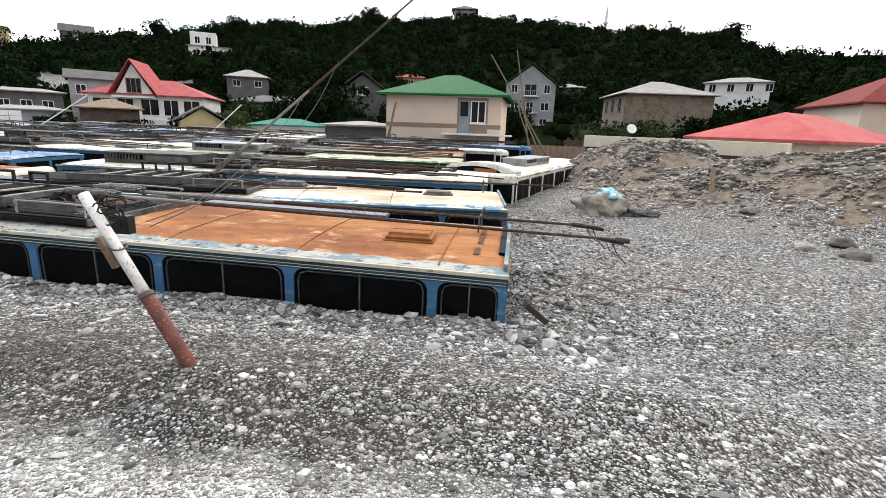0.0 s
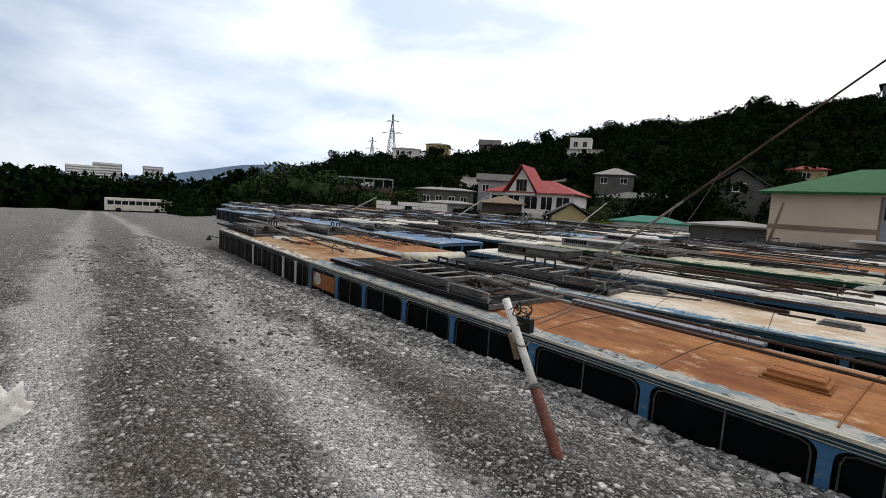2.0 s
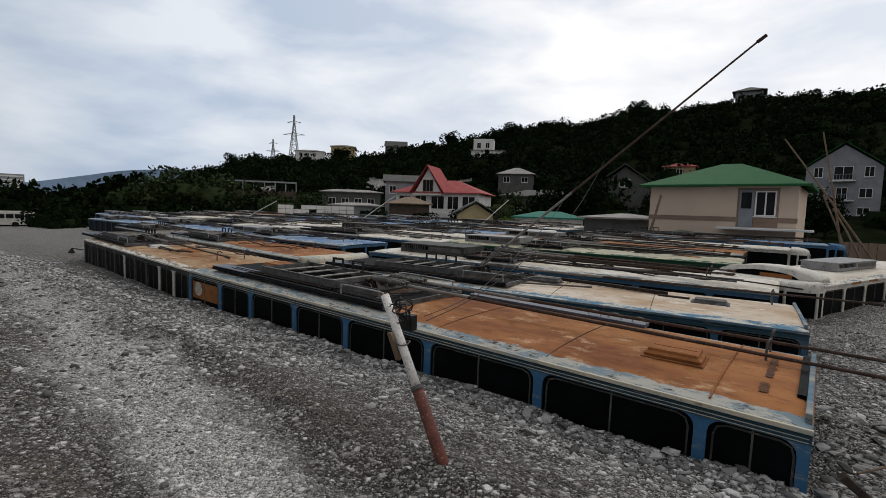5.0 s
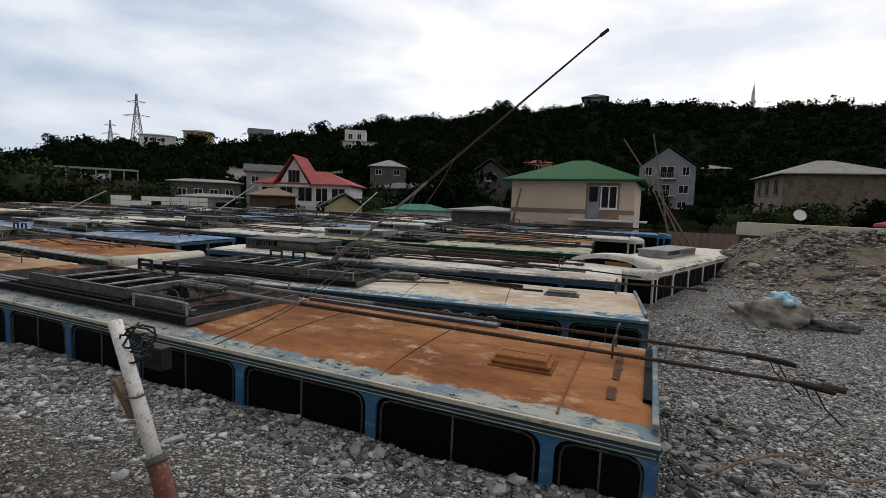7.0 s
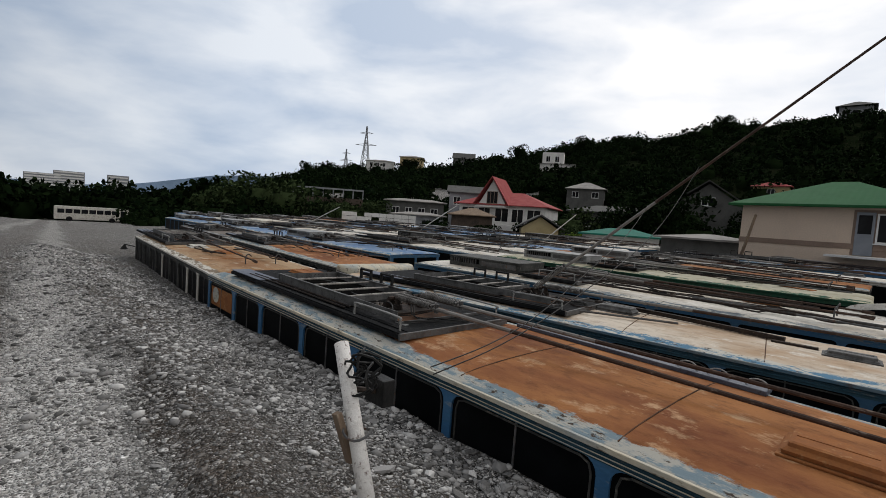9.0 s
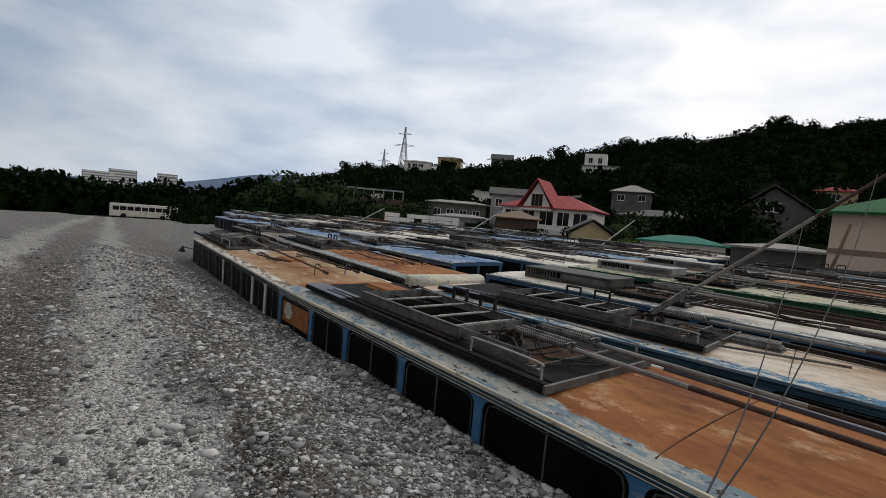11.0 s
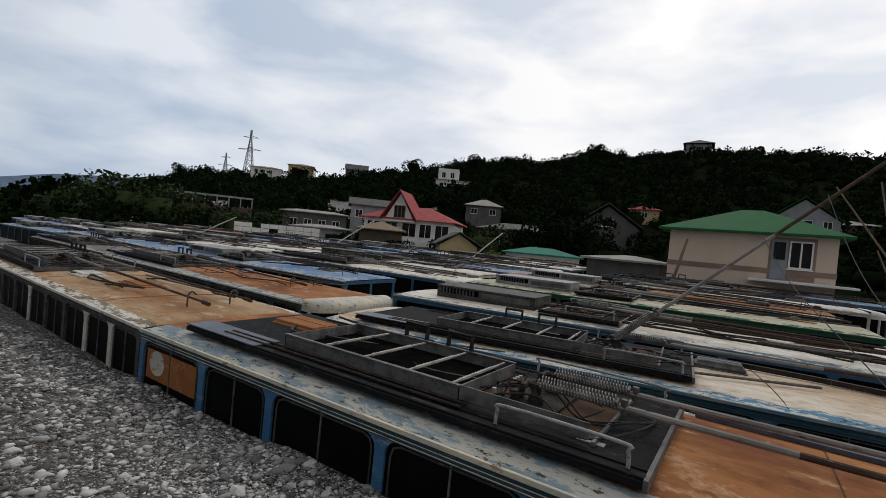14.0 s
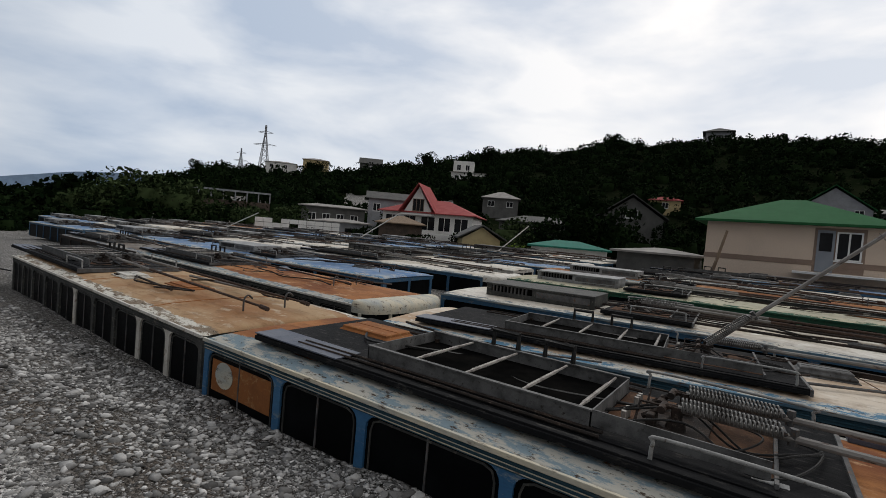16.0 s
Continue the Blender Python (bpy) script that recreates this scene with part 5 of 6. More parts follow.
house(pose(*at_az(-27.3, 66), 1.8, 0, 0, 22), 10, 6, 2.6, "walldark", "roofdark", 0.9, "low dark house with white-framed windows", [(-3, 0.8, 1.5, 1.2), (0, 0.8, 1.5, 1.2), (3, 0.8, 1.5, 1.2)])
house(pose(*at_az(-17.8, 62), 2.4, 0, 0, 10), 6.5, 7, 3.2, "walldark", "roofdark", 2.6, "dark gabled house with a small upper window", [(0, 3.2, 1.3, 0.9), (-1.2, 0.5, 1.2, 1.2)], gable=True, turn_roof=True)
house(pose(*at_az(-30.3, 110), 8.0, 0, 0, 26), 7.6, 7, 2.6, "walldark", "roofgrey", 1.6, "house with a pale sheet roof on the slope", [(-2, 0.8, 1.4, 1.2), (2, 0.8, 1.4, 1.2)])
house(pose(*at_az(-12.6, 110), 10.0, 0, 0, 8), 5.6, 5, 2.4, "wallyellow", "roofred", 1.0, "yellow house with a brown roof on the slope", [(0, 0.8, 1.2, 1.2)])
house(pose(*at_az(-26.6, 42), 0.4, 0, 0, 24), 5.6, 4, 1.5, "wallwhite", "roofteal", 0.5, "low shed with a teal sheet roof", name="shed", over=0.3)
# the white villa
vl = house(pose(*at_az(-33.6, 160), 17.6, 0, 0, 30), 11, 9, 4.2, "wallwhite", "roofgrey", 0.5, "white villa with arched openings above the trees", [(-3.6, 0.6, 1.4, 2.6), (-1.2, 0.6, 1.4, 2.6), (1.2, 0.6, 1.4, 2.6), (3.6, 0.6, 1.4, 2.6)])
part("tower", box(-5.0, 1.6, -3.0, 3.0, 4.2, 8.0, 0.05), M["wallwhite"], vl)
window(vl, -3.2, 5.0, 1.3, 1.8, -3.02)
window(vl, -0.4, 5.0, 1.3, 1.8, -3.02)
# the ridge
mn = house(pose(*at_az(-6.8, 232), 48.6, 0, 0, 5), 9.5, 9, 4.4, "wallgrey", "roofdark", 2.4, "two-storey house with a broad roof on the ridge", [(-3, 1.5, 1.8, 1.6), (0, 1.5, 1.8, 1.6), (3, 1.5, 1.8, 1.6)], over=1.2)
house(pose(*at_az(-50.7, 235), 25.2, 0, 0, 46), 11, 9, 5.0, "wallyellow", "roofgrey", 1.2, "yellow house on the ridge", [(-3, 1.5, 1.6, 1.6), (0, 1.5, 1.6, 1.6), (3, 1.5, 1.6, 1.6)])
house(pose(*at_az(-54.4, 235), 21.0, 0, 0, 50), 13, 9, 6.2, "wallwhite", "roofgrey", 1.0, "white apartment block on the ridge", [(-4, 1.0, 1.4, 1.6), (-1, 1.0, 1.4, 1.6), (2, 1.0, 1.4, 1.6), (-4, 3.8, 1.4, 1.6), (-1, 3.8, 1.4, 1.6), (2, 3.8, 1.4, 1.6)])
house(pose(*at_az(-44.6, 235), 27.8, 0, 0, 42), 10, 8, 3.6, "walldark", "roofdark", 3.0, "gabled house on the ridge", [(0, 1.0, 1.6, 1.4)], gable=True)
house(pose(*at_az(-40.5, 238), 29.5, 0, 0, 40), 11, 8, 3.0, "walldark", "roofgrey", 1.2, "low house on the ridge")
house(pose(*at_az(-22.0, 235), 41.0, 0, 0, 20), 13, 7, 2.8, "wallwhite", "roofgrey", 1.0, "pale house on the ridge", [(-3, 0.8, 1.6, 1.4), (1, 0.8, 1.6, 1.4)])
for az, w, z in ((1.2, 12, 43.2), (3.5, 15, 42.5), (5.8, 9, 42.6), (13.5, 13, 38.6), (16.5, 12, 37.8), (26.5, 14, 29.5)):
    house(pose(*at_az(az, 250), z, 0, 0, -az), w, 9, 4.2, "wallwhite", "roofgrey", 1.6, "pale house on the ridge", [(-w * 0.3, 1.2, 1.5, 1.5), (0, 1.2, 1.5, 1.5), (w * 0.3, 1.2, 1.5, 1.5)])
mz = thing("mosque", pose(*at_az(8.2, 258), 43.3), "white mosque with a slender minaret on the ridge", "mosque")
part("hall", box(-6, 6, -4, 4, -6, 7.0, 0.05), M["wallwhite"], mz)
part("minaret", tube([(0, -5, -3), (0, -5, 9), (0, -5, 9.01), (0, -5, 9.8), (0, -5, 9.81), (0, -5, 13.0), (0, -5, 17.5)], 1, 10, [1.0, 0.9, 1.35, 1.35, 0.75, 0.7, 0.03]), M["wallwhite"], mz)

# brick ruin with a concrete frame on top
ru = thing("ruined_building", pose(*at_az(-60.0, 105), 0.4, 0, 0, 56), "unfinished brown brick building with a bare concrete frame on top", "building")
part("wall", box(-7, 7, -4, 4, -3, 4.6), M["wallbrown"], ru)
# flat dark plate on the wall paints the shade of an open arch
part("arch_opening", extrude_outline([(-3.2, 0.0), (3.2, 0.0)] + [(3.2 * math.cos(math.pi * k / 10), 2.6 * math.sin(math.pi * k / 10)) for k in range(1, 10)], 0.04), M["pane"], ru).location = (0, -4.05, 0.2)
for k in range(8):
    part("concrete_post", box(-7 + 2 * k - 0.15 * (k > 0), -6.8 + 2 * k - 0.15 * (k > 0), -4, -3.75, 4.6, 6.2), M["wallgrey"], ru)
part("concrete_beam", box(-7.1, 7.1, -4.1, -3.7, 6.2, 6.5), M["wallgrey"], ru)
gw = thing("garden_wall", pose(*at_az(-54.2, 61), -0.2, 0, 0, 50), "low wall of whitish blocks with gaps", "wall")
for k in range(10):
    for q in range(5):
        if (k * 7 + q * 3) % 11 != 4:
            part("block", box(-4.6 + k * 0.92, -3.72 + k * 0.92, 0, 0.3, q * 0.52, q * 0.52 + 0.48, 0.02), M["wallwhite"], gw)
house(pose(*at_az(-49.5, 66), 0.2, 0, 0, 48), 6.5, 4, 2.3, "wallgrey", "roofgrey", 0.35, "low garage with dark openings", [(-1.8, 0.4, 1.6, 1.3), (1.2, 0.4, 1.6, 1.3)], name="garage", frame="walldark")
house(pose(*at_az(-50.0, 78), 2.0, 0, 0, 48), 9, 4, 2.6, "walldark", "roofgrey", 0.4, "low outbuilding with white window frames", [(-3, 0.6, 1.1, 1.1), (-1, 0.6, 1.1, 1.1), (1, 0.6, 1.1, 1.1), (3, 0.6, 1.1, 1.1)], name="outbuilding")
house(pose(*at_az(-43.2, 62), 0.0, 0, 0, 40), 5.0, 4.5, 2.9, "wallbrown", "wood", 0.9, "open shed with a rust-brown cover", [], name="shed", over=0.5)
# distant blocks beyond the river
for az, w, h, z in ((-80.8, 20, 26, -2), (-84.6, 26, 20, 4), (-86.5, 30, 18, 2)):
    tb = thing("apartment_block", pose(*at_az(az, 640), z, 0, 0, -az), "pale distant apartment block", "building")
    part("wall", box(-w / 2, w / 2, -6, 6, -10, h), M["wallgrey"], tb)
    for q in range(7):
        part("balcony_band", box(-w / 2 + 1, w / 2 - 1, -6.6, -6, q * h / 7 + 0.8, q * h / 7 + 2.2), M["wallwhite"], tb)

# far white bus on the gravel
FBX, FBY = at_az(-82.6, 112)
fb = thing("bus", pose(FBX, FBY, ground_z(FBX, FBY) - 0.05, 0, 0, 84), "old white bus standing on the far gravel", "bus")
part("body", box(-5.6, 5.6, -1.25, 1.25, 0.35, 2.75, 0.12), M["whitepaint"], fb)
for k in range(8):
    part("window", box(-5.1 + k * 1.15, -4.1 + k * 1.15, -1.27, -1.2, 1.5, 2.25, 0.02), M["pane"], fb)
part("door", box(4.3, 5.2, -1.28, -1.2, 0.5, 2.3, 0.02), M["pane"], fb)
for x in (-3.4, 3.0):
    part("wheel", tube([(x, -1.28, 0.45), (x, -0.95, 0.45)], 0.48, 14), M["rubber"], fb)


# ---------------------------------------------------------------- pylons
def pylon(m, h, label):
    root = thing("pylon", m, label, "pylon", "power pylons")
    bm = bmesh.new()
    wb, wt2 = h * 0.10, h * 0.012
    lv = [0, 0.22, 0.42, 0.58, 0.72, 0.86, 1.0]

    def crn(t):
        w = wb + (wt2 - wb) * min(1, t * 1.15)
        return [Vector((sx * w, sy * w, t * h)) for sx, sy in ((-1, -1), (1, -1), (1, 1), (-1, 1))]
    for a, b in zip(lv, lv[1:]):
        ca, cb = crn(a), crn(b)
        for k in range(4):
            add_tube(bm, [ca[k], cb[k]], 0.16, 4)
            add_tube(bm, [ca[k], cb[(k + 1) % 4]], 0.10, 4)
            add_tube(bm, [ca[(k + 1) % 4], cb[k]], 0.10, 4)
            add_tube(bm, [cb[k], cb[(k + 1) % 4]], 0.10, 4)
    part("lattice", bm, M["pylongrey"], root)
    for t, w in ((0.62, 0.22), (0.86, 0.14)):
        c = bmesh.new()
        for s in (-1, 1):
            add_tube(c, [(0, 0, t * h + 0.8), (s * w * h, 0, t * h)], 0.16, 4)
            add_tube(c, [(0, 0, t * h - 0.3), (s * w * h, 0, t * h)], 0.12, 4)
        part("cross_arm", c, M["pylongrey"], root)


pylon(pose(*at_az(-56.2, 255), 22, 0, 0, 40), 25, "tall grey lattice power pylon on the ridge")
pylon(pose(*at_az(-58.4, 330), 24, 0, 0, 40), 20, "smaller grey lattice power pylon farther off")

# ---------------------------------------------------------------- leaning post beside the bus
lp = thing("leaning_post", Matrix.Identity(4), "leaning metal post, scuffed white above and red-brown below, with black cable", "post")
p0, p1 = Vector((-2.09, -2.14, 0.62)), Vector((-2.9, -1.95, 1.69))
pm = p0.lerp(p1, 0.42)
part("lower_tube", tube([p0 - (p1 - p0) * 0.2, p0, pm], 0.044, 14), M["brownpaint"], lp, "red-brown painted lower tube", True)
part("upper_tube", tube([pm, p1], 0.035, 14), M["chalk"], lp, "scuffed white upper tube", True)
part("collar", tube([pm - (p1 - p0) * 0.01, pm + (p1 - p0) * 0.012], 0.048, 14), M["steel"], lp)
pw = p0.lerp(p1, 0.68)
bmw = box(-0.022, 0.022, -0.015, 0.015, -0.13, 0.10, 0.005)
bmw.transform(Matrix.Translation(pw + Vector((-0.055, -0.035, 0))) @ pose(0, 0, 0, 14, -12, 0))
part("wooden_block", bmw, M["wood"], lp, "pale wooden block tied on")
part("wire_tie", tube([pw + Vector((0.06 * math.cos(a), 0.06 * math.sin(a), 0.02 + 0.01 * math.sin(a * 2))) for a in [k * math.pi / 8 for k in range(17)]], 0.006, 5), M["steel"], lp)
pc = p0.lerp(p1, 0.9)
loops = []
for k in range(60):
    a = k * 0.42
    r = 0.07 + 0.035 * math.sin(k * 0.7)
    loops.append(pc + Vector((0.10 + r * math.cos(a), 0.02 + 0.05 * math.sin(k), 0.02 + r * math.sin(a))))
part("cable_coil", tube(loops, 0.006, 5), M["cable"], lp)

pa = p0.lerp(p1, 0.84)
part("bracket_arm", tube([pa, Vector((-2.79, -1.8, 1.46))], 0.014, 6), M["iron"], lp)
part("black_box", box(-2.87, -2.72, -1.82, -1.75, 1.40, 1.53, 0.008), M["cable"], lp, "black plastic box on a bracket")

# ---------------------------------------------------------------- stones


def stone_mesh(seed, name="stone", mat="stone"):
    rs = random.Random(seed)
    bm = bmesh.new()
    bmesh.ops.create_icosphere(bm, subdivisions=1, radius=1.0)
    sx, sy, sz = rs.uniform(0.9, 1.45), rs.uniform(0.55, 1.0), rs.uniform(0.28, 0.6)
    for v in bm.verts:
        k = rs.uniform(0.6, 1.3)
        v.co = Vector((v.co.x * sx * k, v.co.y * sy * k, v.co.z * sz * k))
    me = bpy.data.meshes.new(name)
    bm.to_mesh(me)
    bm.free()
    me.materials.append(M[mat])
    return me


STONES = [stone_mesh(k) for k in range(12)]
BUS_BOX = [(-23.2, -0.05, 0.0, 2.55), (-11.2, -0.3, 3.0, 6.7)]


def scatter_stones(name, n, place, size, mat, label, seed):
    """Many small stones as one mesh."""
    rs = np.random.RandomState(seed)
    base = [np.array([v.co[:] for v in me.vertices]) for me in STONES]
    tri = np.array([p.vertices[:] for p in STONES[0].polygons])
    V, F = [], []
    off = 0
    rr = random.Random(seed)
    for k in range(n):
        x, y = place(rr)
        if hidden_by(x, y, BUS_BOX):
            continue
        s = size(rr)
        a, t1 = rr.uniform(0, 6.28), rr.uniform(-0.4, 0.4)
        R = np.array((Matrix.Rotation(a, 3, "Z") @ Matrix.Rotation(t1, 3, "X")))
        V.append(base[k % 12] @ R.T * s + np.array((x, y, ground_z(x, y) + s * 0.12)))
        F.append(tri + off)
        off += len(base[0])
    V, F = np.concatenate(V), np.concatenate(F)
    me = bpy.data.meshes.new(name)
    me.vertices.add(len(V))
    me.vertices.foreach_set("co", V.ravel())
    me.loops.add(F.size)
    me.loops.foreach_set("vertex_index", F.ravel().astype(np.int32))
    me.polygons.add(len(F))
    me.polygons.foreach_set("loop_start", np.arange(0, F.size, 3, dtype=np.int32))
    me.update(calc_edges=True)
    me.validate()
    me.materials.append(M[mat])
    return tagged(new(name, me), label, "gravel", kind="stuff")


def near_place(r):
    # denser close to the walk and along the bus
    u = r.random()
    if u < 0.45:
        return r.uniform(-9, 3.5), -abs(r.gauss(0, 0.9)) + 0.1
    if u < 0.75:
        return r.uniform(-12, 4), r.uniform(-4.2, 0)
    if u < 0.9:
        return r.uniform(-0.2, 5.5), r.uniform(-2.5, 9)
    return -abs(r.gauss(0, 12)) - 4, r.uniform(-5.5, 0)


def side_place(r):
    # broken stones heaped against the buses and round their end
    u = r.random()
    if u < 0.6:
        return r.uniform(-22, -5), -abs(r.gauss(0.0, 1.3))
    if u < 0.72:
        return r.uniform(-6, 1), -abs(r.gauss(0.0, 0.5))
    if u < 0.85:
        return abs(r.gauss(0, 1.5)), r.uniform(-1.2, 8)
    return r.uniform(-18, -5), r.uniform(-4.5, -0.5)


scatter_stones("broken_stones", 26000, side_place, lambda r: min(0.06, 0.013 + r.expovariate(1 / 0.010)), "stone", "larger broken grey stones heaped against the buses", 8)
scatter_stones("gravel", 60000, near_place, lambda r: min(0.026, 0.007 + r.expovariate(1 / 0.0035)), "stone", "loose grey and white river pebbles", 3)


def mound_place(r):
    mx, my, mh, mr = MOUNDS[r.randrange(len(MOUNDS))]
    return mx + r.gauss(0, mr * 0.75), my + r.gauss(0, mr * 0.75)


scatter_stones("rubble", 40000, mound_place, lambda r: min(0.15, 0.014 + r.expovariate(1 / 0.021)), "rubble", "brownish stones and clods on the mounds", 4)

# ---------------------------------------------------------------- trees


def crown_points(seed, n, flat=0.8, lobes=6):
    """Leaf clump centres on an uneven crown of unit radius standing on z 0."""
    rs = random.Random(seed)
    L = [(Vector((rs.gauss(0, 0.42), rs.gauss(0, 0.42), rs.uniform(0.35, 1.25))), rs.uniform(0.32, 0.58)) for _ in range(lobes)]
    out = []
    for _ in range(n):
        c, r = L[rs.randrange(lobes)]
        d = Vector((rs.gauss(0, 1), rs.gauss(0, 1), rs.gauss(0, 1))).normalized()
        out.append(c + d * r * rs.uniform(0.72, 1.08))
    return out


CORE = np.array([(0.62 * math.cos(a) * f, 0.62 * math.sin(a) * f, h) for f, h in ((0.75, 0.2), (1.0, 0.62), (0.75, 1.05)) for a in [k * math.pi / 3 + h for k in range(6)]])


def leaf_mesh(name, items, leaf, mat, seed, core=False):
    """items: (centre, radius, height scale, template) of crowns; every leaf clump is a bent quad of its own."""
    rs = np.random.RandomState(seed)
    allc, alls = [], []
    for c, r, hs, tpl in items:
        allc.append(tpl * np.array((r, r, r * hs)) + np.array(c))
        alls.append(np.full(len(tpl), leaf * r if leaf < 0.5 else leaf))
    Cn, S = np.concatenate(allc), np.concatenate(alls) * 1.0
    n = len(Cn)
    S = S * rs.uniform(0.6, 1.4, n)
    u = rs.normal(size=(n, 3))
    u /= np.linalg.norm(u, axis=1)[:, None]
    w = rs.normal(size=(n, 3))
    w -= u * (u * w).sum(1)[:, None]
    w /= np.linalg.norm(w, axis=1)[:, None]
    nrm = np.cross(u, w)
    if core:
        cores = np.concatenate([CORE * np.array((r, r, r * hs)) + np.array(c) for c, r, hs, tpl in items])
    s = S[:, None]
    P = np.stack([Cn - u * s, Cn - w * s * 0.6 + nrm * s * 0.2, Cn + u * s, Cn + w * s * 0.6 + nrm * s * 0.2], axis=1).reshape(-1, 3)
    idx = np.arange(n * 4, dtype=np.int32)
    if core:
        # a dark, rough heart inside every crown, so that no light shows through it
        q = np.array([(a * 6 + k, a * 6 + (k + 1) % 6, a * 6 + 6 + (k + 1) % 6, a * 6 + 6 + k) for a in (0, 1) for k in range(6)] + [(12, 13, 14, 15), (15, 16, 17, 12)], dtype=np.int32)
        idx = np.concatenate([idx] + [(q + n * 4 + 18 * t).ravel() for t in range(len(items))])
        P = np.concatenate([P, cores])
    me = bpy.data.meshes.new(name)
    me.vertices.add(len(P))
    me.vertices.foreach_set("co", P.ravel())
    me.loops.add(len(idx))
    me.loops.foreach_set("vertex_index", idx)
    me.polygons.add(len(idx) // 4)
    me.polygons.foreach_set("loop_start", np.arange(0, len(idx), 4, dtype=np.int32))
    me.update(calc_edges=True)
    me.materials.append(M[mat])
    return me


TPL = [np.array([p[:] for p in crown_points(k, 150)]) for k in range(10)]
BIG = [np.array([p[:] for p in crown_points(50 + k, 1500, lobes=9)]) for k in range(4)]

CLEARINGS = [(-33.6, 2.3, 134, 165), (-54.4, 2.0, 214, 240), (-50.7, 1.7, 214, 240), (-44.6, 1.5, 216, 240), (-6.8, 1.7, 214, 236), (2.4, 2.6, 220, 252), (8.2, 1.7, 228, 262), (15.0, 2.6, 226, 252), (26.5, 2.0, 226, 252),
             (-30.3, 2.2, 90, 116), (21.8, 3.2, 106, 116), (1.1, 3.0, 80, 100)]
rw = random.Random(77)
items = []
for _ in range(4000):
    az = rw.uniform(-80, 42)
    d = 78 + 172 * rw.random() ** 0.75
    el = ridge_el(az)
    if el < 0.6 and d > 140:
        continue
    if any(abs(az - a) < w and d0 < d < d1 for a, w, d0, d1 in CLEARINGS):
        continue
    x, y = at_az(az, d)
    r = rw.choice((1.2, 1.6, 2.0, 2.6, 3.4)) * rw.uniform(0.8, 1.2)
    items.append(((x, y, ground_z(x, y) - r * 0.45), r, rw.uniform(0.8, 1.2), TPL[rw.randrange(10)]))
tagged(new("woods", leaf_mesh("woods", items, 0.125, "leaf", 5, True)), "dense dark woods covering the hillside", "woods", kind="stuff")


def tree(x, y, z, r, hs, mat, seed, label, trunk=1.0):
    root = thing("tree", pose(x, y, z, 0, 0, seed * 47), label, "tree", "trees about the houses")
    bm = tube([(0, 0, -0.5), (0.03 * r, 0, r * 0.4 * trunk), (0.0, 0.05 * r, r * hs * 0.9)], 0.1, 7, [0.09 * r, 0.07 * r, 0.02 * r])
    rs = random.Random(seed)
    for k in range(6):
        a = rs.uniform(0, 6.28)
        h0 = r * hs * rs.uniform(0.3, 0.6)
        add_tube(bm, [(0, 0, h0), (0.35 * r * math.cos(a), 0.35 * r * math.sin(a), h0 + 0.3 * r), (0.6 * r * math.cos(a), 0.6 * r * math.sin(a), h0 + 0.55 * r)], 0.02, 5, True, [0.035 * r, 0.02 * r, 0.008 * r])
    part("trunk", bm, M["bark"], root)
    me = leaf_mesh("crown", [((0, 0, r * 0.25 * trunk), r, hs, BIG[seed % 4])], 0.075, mat, seed, True)
    cr = new("crown", me)
    cr.parent = root
    return root


SPECS = [(-70, 95, 4.2, 1.0, "leaf2"), (-67.5, 92, 4.6, 0.95, "leaf2"), (-64.8, 90, 4.4, 0.9, "leaf2"), (-72.8, 100, 3.8, 1.0, "leaf2"), (-58, 72, 3.0, 0.9, "leaf2"), (-55.5, 74, 2.6, 1.0, "leaf2"),
         (-24, 52, 3.0, 1.1, "leaf"), (-20.5, 50, 2.8, 1.2, "leaf"), (-22.5, 58, 3.6, 1.1, "leaf"), (-13, 58, 2.6, 1.0, "leaf"), (-32, 52, 2.4, 1.0, "leaf2"), (-33.5, 50, 1.8, 0.9, "leaf2"),
         (-30.4, 44, 1.3, 0.8, "leaf3"), (-28.6, 60, 2.4, 1.0, "leaf"), (-25, 72, 3.0, 1.0, "leaf"), (-47, 58, 1.8, 0.9, "leaf"), (-42, 55, 1.6, 0.8, "leaf"), (0.2, 70, 2.8, 0.9, "leaf"), (5.5, 72, 2.6, 0.9, "leaf"),
         (8.0, 62, 2.4, 0.8, "leaf2"), (11.6, 56, 2.4, 0.9, "leaf2"), (14.0, 58, 2.4, 0.8, "leaf2"), (18.0, 64, 2.6, 0.9, "leaf"), (-2.2, 64, 2.2, 1.0, "leaf"), (21, 70, 3.0, 0.9, "leaf"), (-36.5, 50, 1.5, 0.8, "leaf"),
         (-15.5, 46, 1.8, 1.2, "leaf"), (-19, 44, 2.0, 1.1, "leaf"), (26, 62, 3.2, 1.0, "leaf"), (-17.4, 232, 5.2, 1.0, "leaf"), (-18.9, 228, 3.6, 0.9, "leaf"), (-38.0, 226, 4.6, 1.1, "leaf"), (-51.0, 222, 4.8, 0.9, "leaf"), (-62.5, 205, 3.0, 0.9, "leaf"), (-60.3, 208, 3.4, 0.8, "leaf"), (-57.5, 214, 3.2, 0.8, "leaf"),
         (5.0, 236, 4.2, 1.0, "leaf"), (11.5, 236, 4.8, 0.9, "leaf"), (20.0, 230, 5.6, 0.8, "leaf"), (-10.0, 232, 4.0, 0.9, "leaf"), (-27.0, 228, 3.6, 1.0, "leaf"), (-31.0, 190, 3.4, 1.0, "leaf")]
